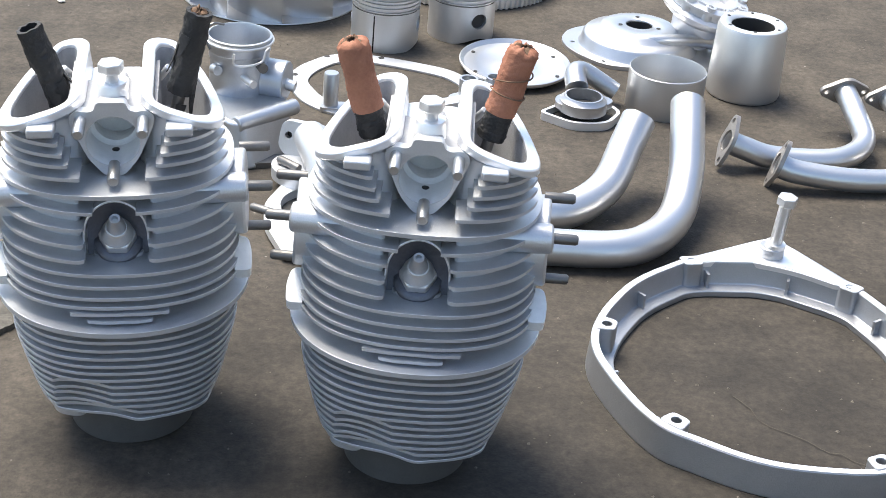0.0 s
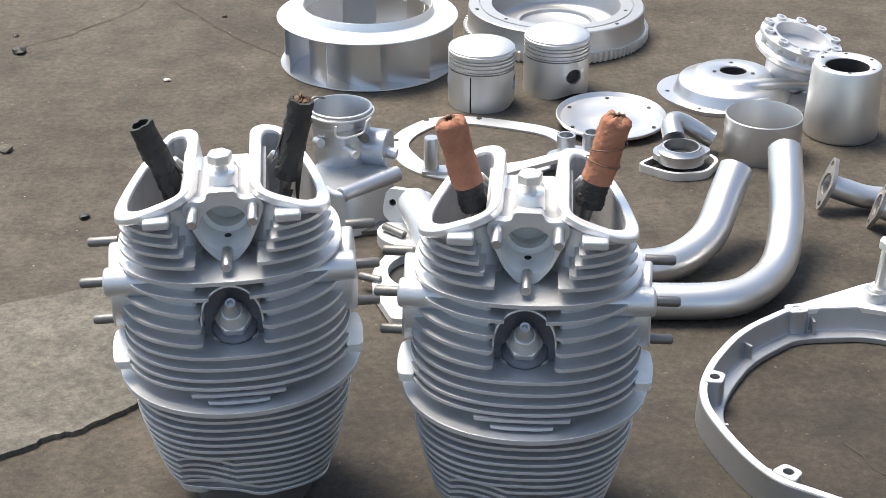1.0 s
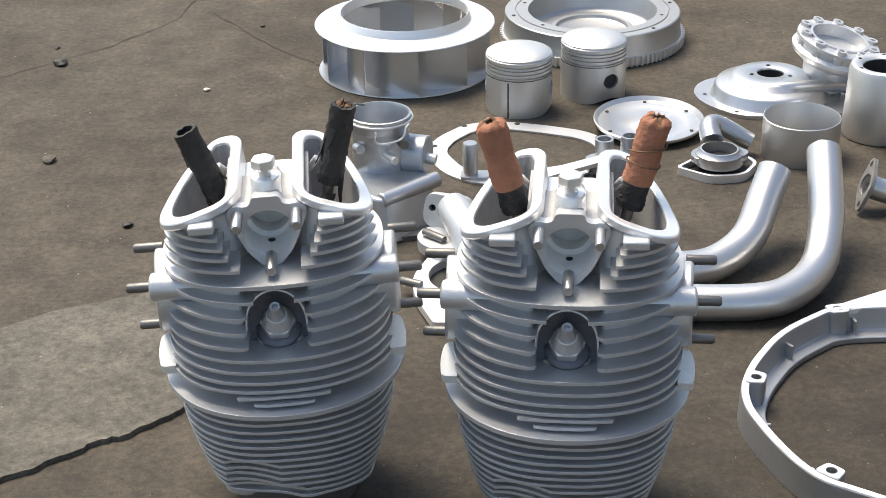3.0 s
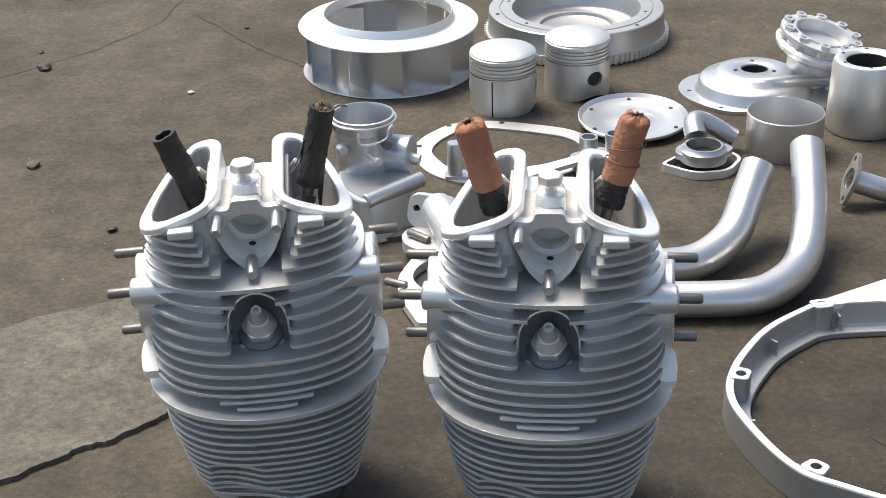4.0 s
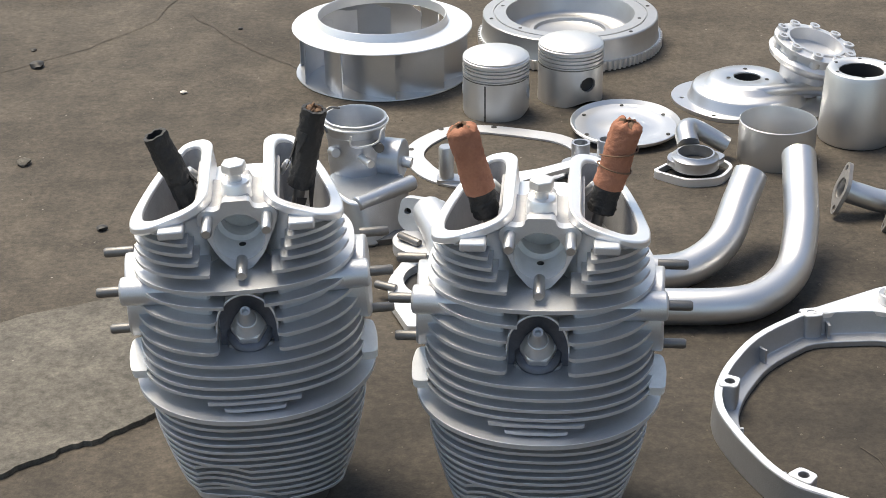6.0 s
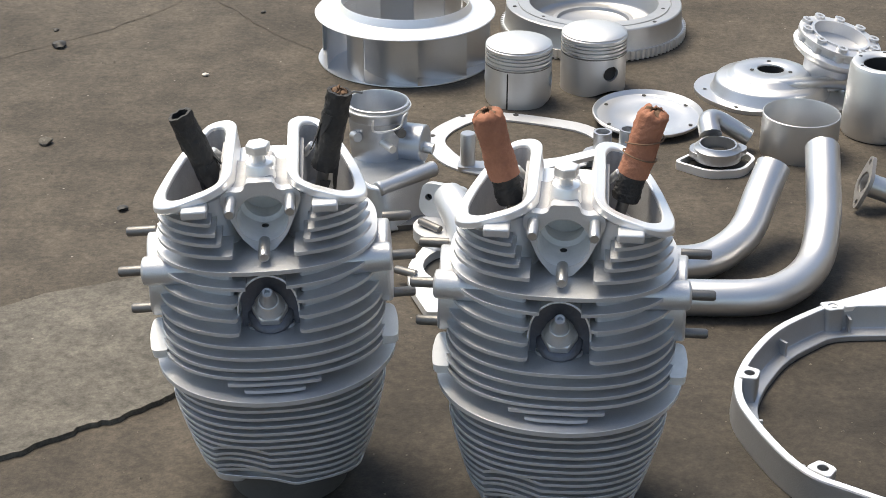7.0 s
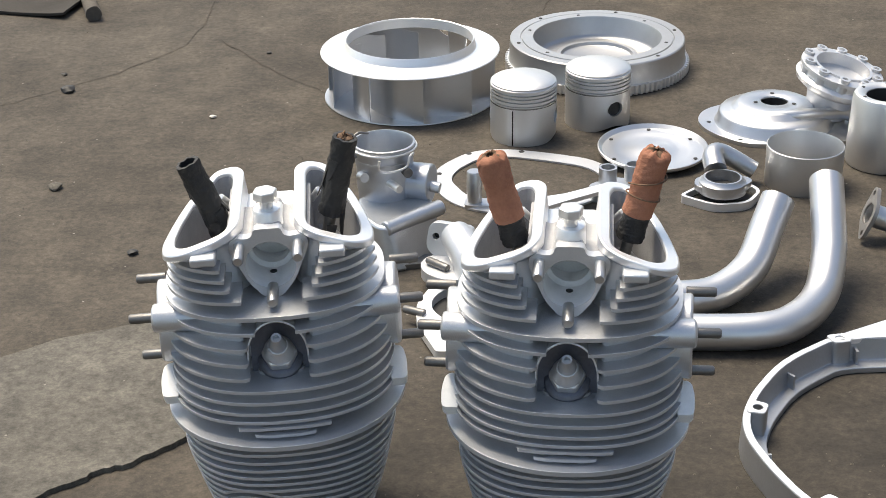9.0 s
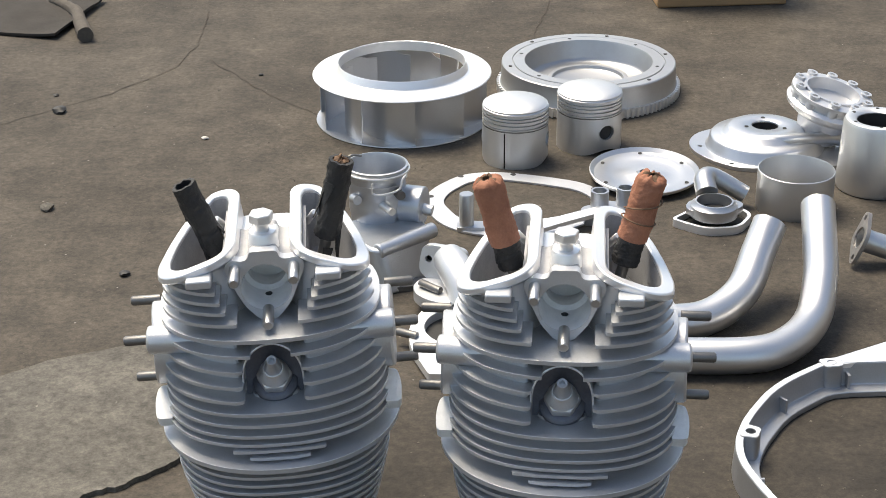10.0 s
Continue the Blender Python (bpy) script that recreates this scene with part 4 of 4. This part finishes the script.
# ---- thermostat-like flange stack ----
def flange_stack():
    e = thing("inlet_neck", "grey cast inlet neck with a triangular flange and gasket", "engine part", pose(0.307, 1.66, 0, 0, 0, 8))
    tri = rounded([(-0.049, 0.004), (-0.018, -0.03), (0.022, -0.031), (0.046, 0.0), (0.04, 0.022), (-0.015, 0.03)], [0.007, 0.014, 0.014, 0.01, 0.012, 0.014], 6)
    inn = [(x * 0.9, y * 0.87) for x, y in tri]
    part("tray", plate(tri, [inn], 0.0, 0.0095), MACHINED, e, "thin pressed tray", bevel=0.001)
    # Floor of the tray painted near-black as the shade inside it
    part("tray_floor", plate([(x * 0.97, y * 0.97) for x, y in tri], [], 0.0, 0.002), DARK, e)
    tri2 = rounded([(-0.034, 0.0), (0.004, -0.026), (0.04, 0.006), (0.02, 0.028), (-0.024, 0.026)], 0.013, 6)
    part("flange", plate(tri2, [circle(0.0195, 32, 0, 0.002)], 0.014, 0.021), NECK, e, bevel=0.002)
    part("neck", lathe([(0.0195, 0.012), (0.027, 0.012), (0.0265, 0.024), (0.0225, 0.027), (0.0215, 0.029), (0.0195, 0.029)], 48, closed=True, m=pose(0, 0.002, 0)), NECK, e)
    # Black disc stands in for the shade down the neck
    part("neck_inside", lathe([(0, 0.0165), (0.0194, 0.0165)], 28), DARK, e, m=pose(0, 0.002, 0))
    part("elbow", sweep(glide([(0.0, 0.03, 0.026), (0.002, 0.048, 0.036), (0.016, 0.055, 0.034), (0.05, 0.042, 0.016)], 8), lambda t: 0.013 - 0.003 * t, 20), NECK, e)
    return e


flange_stack()


# ---- carburettor ----
def carburettor():
    e = thing("carburettor", "bluish-grey cast carburettor standing behind a cylinder", "carburettor", pose(-0.070, 1.594, 0, 0, 0, 4))
    part("throat", lathe([(r * 0.9, z) for r, z in [(0.031, 0.004), (0.0325, 0.05), (0.034, 0.056), (0.034, 0.066), (0.0335, 0.069), (0.0335, 0.08), (0.0348, 0.083), (0.0345, 0.09), (0.0362, 0.092), (0.0362, 0.099), (0.0375, 0.101), (0.0375, 0.106), (0.035, 0.1065), (0.0338, 0.104), (0.033, 0.06), (0.0, 0.055)]], 56), GREYCAST, e)
    part("top_ring", sweep([(0.0348 * math.cos(a), 0.0348 * math.sin(a), 0.1015) for a in [2 * math.pi * i / 40 for i in range(41)]], 0.0013, 8), STEEL, e, "wire retaining ring")
    part("clip", sweep(glide([(-0.006, -0.0405, 0.1), (-0.006, -0.041, 0.089), (0.006, -0.0405, 0.087), (0.022, -0.035, 0.09), (0.026, -0.032, 0.1), (0.03, -0.026, 0.102)], 6), 0.0012, 8), STEEL, e, "bent wire clip")
    part("hook", sweep(glide([(-0.03, -0.024, 0.098), (-0.036, -0.02, 0.112), (-0.028, -0.012, 0.121), (-0.016, -0.008, 0.119)], 8), 0.0013, 8), STUD, e, "thin bent wire hook")
    part("side_barrel", sweep([(0.018, 0.0, 0.06), (0.05, -0.012, 0.06)], 0.021, 36), GREYCAST, e, bevel=0.0015)
    part("spigot", sweep([(0.045, -0.012, 0.058), (0.058, -0.017, 0.056)], 0.006, 16), STEEL, e)
    part("jet_pipe", sweep([(0.0, -0.02, 0.07), (0.014, -0.048, 0.07)], 0.0042, 14), STEEL, e)
    part("jet_screw", sweep([(0.02, -0.02, 0.082), (0.024, -0.034, 0.082)], 0.0052, 12), STUD, e)
    bm = bmesh.new()
    lo = rounded([(-0.034, -0.06), (-0.004, -0.1), (0.014, -0.103), (0.05, -0.06), (0.046, -0.02), (-0.03, -0.01)], 0.008, 4)
    a = [bm.verts.new((x, y, 0.0)) for x, y in lo]
    hi = rounded([(-0.03, -0.055), (-0.012, -0.088), (0.0, -0.0925), (0.055, -0.047), (0.046, -0.015), (-0.03, -0.01)], 0.008, 4)
    b = [bm.verts.new((x, y, 0.047)) for x, y in hi]
    for i in range(len(a)):
        bm.faces.new((a[i], a[(i + 1) % len(a)], b[(i + 1) % len(b)], b[i]))
    bm.faces.new(a)
    bm.faces.new(b)
    part("float_bowl", bm, GREYCAST, e, bevel=0.003)
    part("cross_tube", sweep([(-0.004, -0.0885, 0.0435), (0.0575, -0.0405, 0.0445)], 0.0085, 24), GREYCAST, e, bevel=0.0015)
    part("base_flange", plate(rounded([(0.0, -0.1), (0.07, -0.09), (0.068, -0.072), (0.0, -0.078)], 0.006), [], 0.0, 0.006), STUD, e)
    for x, y, z in ((-0.024, -0.022, 0.075),):
        part("lug", lathe([(0, -0.006), (0.0055, -0.006), (0.005, 0.006), (0, 0.006)], 14), GREYCAST, e, m=pose(x, y, z, 80, 0, 20))
    return e


carburettor()


# ---- thin ring gasket plate ----
def ring_gasket():
    cx, cy = 0.0865, 1.7205
    e = thing("ring_gasket", "thin flat silver gasket ring with bolt holes", "gasket", pose(cx, cy, 0))
    outer = rounded([(-0.112, 0.0), (-0.1, 0.045), (-0.062, 0.09), (-0.02, 0.096), (0.03, 0.082), (0.088, 0.058), (0.112, 0.01), (0.09, -0.05), (0.03, -0.09), (-0.05, -0.088), (-0.088, -0.06)], 0.035, 6)
    inner = rounded([(-0.091, 0.005), (-0.082, 0.036), (-0.054, 0.072), (-0.02, 0.077), (0.028, 0.062), (0.078, 0.04), (0.097, 0.008), (0.08, -0.04), (0.025, -0.074), (-0.045, -0.068), (-0.072, -0.042)], 0.03, 6)
    spots = [(-0.1, 0.022), (-0.064, 0.082), (-0.066, -0.069), (0.094, 0.04), (0.0, 0.086)]
    inner = [(x * 0.96, y * 0.95) for x, y in inner]
    part("sheet", plate(outer, [inner] + [circle(0.0036, 14, x, y) for x, y in spots[:1] + spots[2:3]], 0.0004, 0.0026), CAST, e)
    for x, y in spots:
        # Dark disc gives each bolt hole its shade by colour
        part("bolt_hole", lathe([(0, 0), (0.0036, 0), (0.0036, 0.0003), (0, 0.0003)], 12), DARK, e, m=pose(x, y, 0.0026))
    return e


ring_gasket()


def tube_bracket():
    e = thing("tube_bracket", "pale flat bracket carrying two short tubes", "bracket", pose(0.158, 1.665, 0, 0, 0, 0))
    part("arm", plate(rounded([(-0.078, -0.045), (-0.07, -0.062), (-0.02, -0.03), (0.03, 0.0), (0.026, 0.016), (-0.03, -0.016), (-0.05, -0.022)], 0.004), [], 0.012, 0.017), MACHINED, e, "pale flat arm", bevel=0.0008)
    for x, y in ((0.022, 0.022), (0.052, 0.03)):
        part("tube", lathe([(0.008, 0.0), (0.0105, 0.0), (0.0105, 0.032), (0.008, 0.032)], 24, closed=True), GREYCAST, e, m=pose(x, y, 0))
    part("foot", plate(rounded([(0.0, -0.005), (0.04, -0.004), (0.06, 0.03), (0.03, 0.04), (0.0, 0.02)], 0.008), [], 0.0, 0.012), GREYCAST, e, bevel=0.001)
    return e


tube_bracket()


def pin_fixture():
    e = thing("pivot_pin", "grey steel pivot pin standing on a small base", "pin", pose(0.027, 1.655, 0))
    part("pin", lathe([(0, 0.0), (0.0085, 0.0), (0.0085, 0.042), (0.0075, 0.0435), (0, 0.0435)], 20), NECK, e)
    part("base", plate(rounded([(-0.012, -0.01), (0.02, -0.012), (0.024, 0.008), (-0.01, 0.01)], 0.006), [], 0.0, 0.006), NECK, e, bevel=0.001)
    return e


pin_fixture()


# ---- intake elbow with its studded flange ----
def intake_elbow():
    e = thing("intake_elbow", "pale cast intake elbow with studded flanges", "intake manifold", pose(0.0, 1.42, 0))
    tilt = Matrix.Translation((-0.001, 0.07, 0.041)) @ Matrix.Rotation(radians(-16), 4, "Z") @ Matrix.Rotation(radians(78), 4, "X")
    shape = rounded([(-0.024, -0.014), (-0.006, -0.024), (0.024, -0.02), (0.028, 0.014), (-0.02, 0.0165)], 0.010, 5)
    part("upper_flange", plate(shape, [circle(0.0036, 16, -0.013, 0.001)], -0.005, 0.005), CAST, e, m=tilt, bevel=0.0015)
    # Disc in the flange hole, black for the shade within
    part("flange_hole", lathe([(0, -0.003), (0.0036, -0.003)], 16), DARK, e, m=tilt @ pose(-0.013, 0.001, 0))
    part("elbow", sweep(glide([(0.006, 0.068, 0.044), (0.012, 0.05, 0.042), (0.02, 0.032, 0.034), (0.026, 0.016, 0.018)], 8), lambda t: 0.0165 + 0.004 * t, 28), CAST, e, smooth=60)
    mid = rounded([(-0.0314, 0.047), (-0.0239, 0.063), (-0.010, 0.067), (0.02, 0.06), (0.034, 0.03), (0.005, 0.006), (-0.0138, 0.013), (-0.0281, 0.028)], 0.011, 5)
    part("middle_flange", plate(mid, [], 0.012, 0.0235), CAST, e, bevel=0.002)
    low = rounded([(-0.0165, 0.028), (-0.0355, -0.022), (-0.0325, -0.0606), (-0.0145, -0.1135), (0.02, -0.115), (0.07, -0.085), (0.08, -0.02), (0.06, 0.032), (0.012, 0.045)], [0.008, 0.02, 0.015, 0.004, 0.03, 0.03, 0.03, 0.03, 0.02], 5)
    part("lower_flange", plate(low, [circle(0.0405, 48, 0.0215, -0.02)], 0.003, 0.012), MACHINED, e, "pale ground lower flange", bevel=0.0012)
    part("port_lining", lathe([(0.0405, 0.0), (0.0405, 0.003)], 40), CAST, e, m=pose(0.0215, -0.02, 0))
    # Not a real foot: a disc painting the shade below the flange
    part("foot", lathe([(0.0, 0.0), (0.052, 0.0), (0.052, 0.003), (0.042, 0.003), (0.0, 0.0015)], 40), DARK, e, "black disc for the shade under the flange", m=pose(0.0215, -0.02, 0))
    for a, b in (((-0.0236, 0.0455, 0.028), (-0.0030, 0.028, 0.0265)), ((-0.0462, -0.0324, 0.014), (-0.026, -0.0425, 0.0135))):
        part("stud", rod(b, a, 0.0042), STUD, e, "dark threaded stud")
    return e


intake_elbow()


# ---- worn slab of paler screed with a broken edge ----
def broken(pts, amount=0.006, step=0.012, seed=3.0):
    """A line made ragged."""
    out = []
    for (x0, y0), (x1, y1) in zip(pts, pts[1:]):
        n = max(1, int(math.hypot(x1 - x0, y1 - y0) / step))
        for i in range(n):
            t = i / n
            x, y = x0 + (x1 - x0) * t, y0 + (y1 - y0) * t
            v = noise.noise_vector(Vector((x * 40, y * 40, seed)))
            w = noise.noise_vector(Vector((x * 160, y * 160, seed)))
            out.append((x + amount * v.x + amount * 0.4 * w.x, y + amount * v.y + amount * 0.4 * w.y))
    return out + [pts[-1]]


def screed():
    top = broken([(-1.5, 0.76), (-0.80, 1.11), (-0.426, 1.319), (-0.38, 1.353), (-0.29, 1.39), (-0.215, 1.40)], 0.003, 0.02)
    low = broken([(-0.205, 1.20), (-0.229, 1.178), (-0.258, 1.148), (-0.306, 1.119), (-0.333, 1.095), (-0.42, 1.04), (-0.6, 0.93), (-1.5, 0.4)], 0.007, 0.005)
    return plate(top + low, [], -0.004, 0.0048)


tagged(part("pavement", screed(), SLAB, bevel=0.0015), "pale worn screed patch with a broken edge", "floor patch", kind="structure")


def crack(pts, width, seed, amount=0.008, step=0.01, mat=None):
    """A thin ragged groove line in the floor."""
    line = broken(pts, amount, step, seed)
    bm = bmesh.new()
    rows = []
    for i, (x, y) in enumerate(line):
        w = width * (0.45 + 0.9 * abs(noise.noise(Vector((x * 60, y * 60, seed)))))
        a, b = line[max(i - 1, 0)], line[min(i + 1, len(line) - 1)]
        d = Vector((b[0] - a[0], b[1] - a[1])).normalized()
        rows.append([bm.verts.new((x - d.y * w, y + d.x * w, 0.0012)), bm.verts.new((x + d.y * w, y - d.x * w, 0.0012))])
    for p, q in zip(rows, rows[1:]):
        bm.faces.new((p[0], p[1], q[1], q[0]))
    return tagged(part("crack", bm, mat or CRACK), "thin dark crack in the concrete", "crack", kind="structure")


CRACK = material("dirt_filled_crack", (0.07, 0.058, 0.045), 0.95, 0, 0.2, 400, 0.3, 20, 0.3)
crack([(-0.373, 2.502), (-0.368, 2.328), (-0.386, 2.224), (-0.458, 2.118), (-0.586, 2.001), (-0.7, 1.93)], 0.0011, 1.0, 0.005)
crack([(-0.34, 2.26), (-0.282, 2.172), (-0.236, 2.101), (-0.16, 2.02)], 0.0010, 2.0, 0.005)
crack([(0.19, 2.62), (0.167, 2.484), (0.143, 2.368), (0.14, 2.30)], 0.0010, 4.0, 0.005)
crack([(0.36, 1.11), (0.385, 1.07), (0.42, 1.035), (0.45, 1.02)], 0.0006, 6.0)


# ---- things at the back of the floor ----
def cardboard_box():
    e = thing("cardboard_box", "brown cardboard box standing at the back", "box", pose(0.445, 2.6, 0, 0, 0, 4))
    part("body", box(-0.105, 0.105, -0.1, 0.1, 0.0, 0.14), CARDBOARD, e, bevel=0.003)
    part("tape", box(-0.02, 0.02, -0.1006, 0.1006, 0.03, 0.1406), PALE, e)
    return e


cardboard_box()


def floor_mat():
    bm = bmesh.new()
    nx, ny = 24, 14
    rows = []
    for i in range(nx + 1):
        row = []
        for j in range(ny + 1):
            x, y = -0.14 + 0.28 * i / nx, -0.07 + 0.2 * j / ny
            z = 0.004 + 0.012 * abs(noise.noise(Vector((x * 9, y * 9, 1)))) + 0.02 * max(0, (x - 0.06)) * 3
            row.append((bm.verts.new((x + y * 0.2, y - x * 0.28, z)), bm.verts.new((x + y * 0.2, y - x * 0.28, z - 0.004))))
        rows.append(row)
    for i in range(nx):
        for j in range(ny):
            for s in (0, 1):
                bm.faces.new((rows[i][j][s], rows[i + 1][j][s], rows[i + 1][j + 1][s], rows[i][j + 1][s]))
    for i in range(nx):
        for j in (0, ny):
            bm.faces.new((rows[i][j][0], rows[i + 1][j][0], rows[i + 1][j][1], rows[i][j][1]))
    for j in range(ny):
        for i in (0, nx):
            bm.faces.new((rows[i][j][0], rows[i][j + 1][0], rows[i][j + 1][1], rows[i][j][1]))
    return tagged(part("floor_mat", bm, RUBBERMAT, m=pose(-0.715, 2.47, 0)), "crumpled dark dusty mat lying on the floor", "mat")


floor_mat()
tagged(part("stick", sweep(glide([(-0.09, 0.19, 0.011), (-0.04, 0.12, 0.013), (-0.02, 0.06, 0.012), (0.0, 0.0, 0.011)], 6), lambda t: 0.008 + 0.004 * t, 14, wobble=0.2), WOOD, m=pose(-0.54, 2.35, 0)), "short weathered grey stick on the floor", "stick")


def chip(x, y, s, mat, seed, label, name="pebble"):
    bm = bmesh.new()
    bmesh.ops.create_icosphere(bm, subdivisions=2, radius=s)
    for v in bm.verts:
        v.co *= 1 + 0.5 * noise.noise(v.co * (1.2 / s) + Vector((seed, 0, 0)))
        v.co.z *= 0.45
    low = min(v.co.z for v in bm.verts)
    return tagged(part(name, bm, mat, m=pose(x, y, -low - 0.0003, 0, 0, seed * 40)), label, "debris", "debris on the floor")


chip(-0.516, 2.045, 0.0095, DARK, 1, "dark scrap lying on the floor", "scrap")
chip(-0.535, 2.11, 0.004, DARK, 2, "dark scrap lying on the floor", "scrap")
chip(-0.341, 1.546, 0.006, DARK, 3, "dark scrap lying on the floor", "scrap")
chip(-0.306, 1.941, 0.0042, PALE, 4, "pale chip lying on the floor", "chip")
chip(-0.258, 2.188, 0.0036, DARK, 5, "dark scrap lying on the floor", "scrap")
chip(-0.462, 1.722, 0.008, SLAB, 6, "small grey lump lying on the floor", "lump")


def scattered_grit():
    """Loose grains and tiny chips strewn over the floor."""
    rng = random.Random(7)
    verts, faces = [], []
    for _ in range(2200):
        x, y = rng.uniform(-0.85, 0.85), rng.uniform(0.85, 2.75)
        s = 0.0007 + 0.0013 * rng.random() ** 3
        k = len(verts)
        a0 = rng.random() * 6
        for i in range(4):
            a = a0 + math.pi / 2 * i
            verts.append((x + s * rng.uniform(0.6, 1.4) * math.cos(a), y + s * rng.uniform(0.6, 1.4) * math.sin(a), 0))
        verts.append((x, y, s * 0.9))
        faces += [(k + i, k + (i + 1) % 4, k + 4) for i in range(4)]
    me = bpy.data.meshes.new("grit")
    me.from_pydata(verts, [], faces)
    me.materials.append(PALEGRIT)
    return tagged(new("grit", me), "pale grit strewn over the concrete", "grit", kind="stuff")


PALEGRIT = material("pale_grit", (0.15, 0.13, 0.105), 0.9, 0, 0.3, 90, 0.6, 8, 0.2)
scattered_grit()
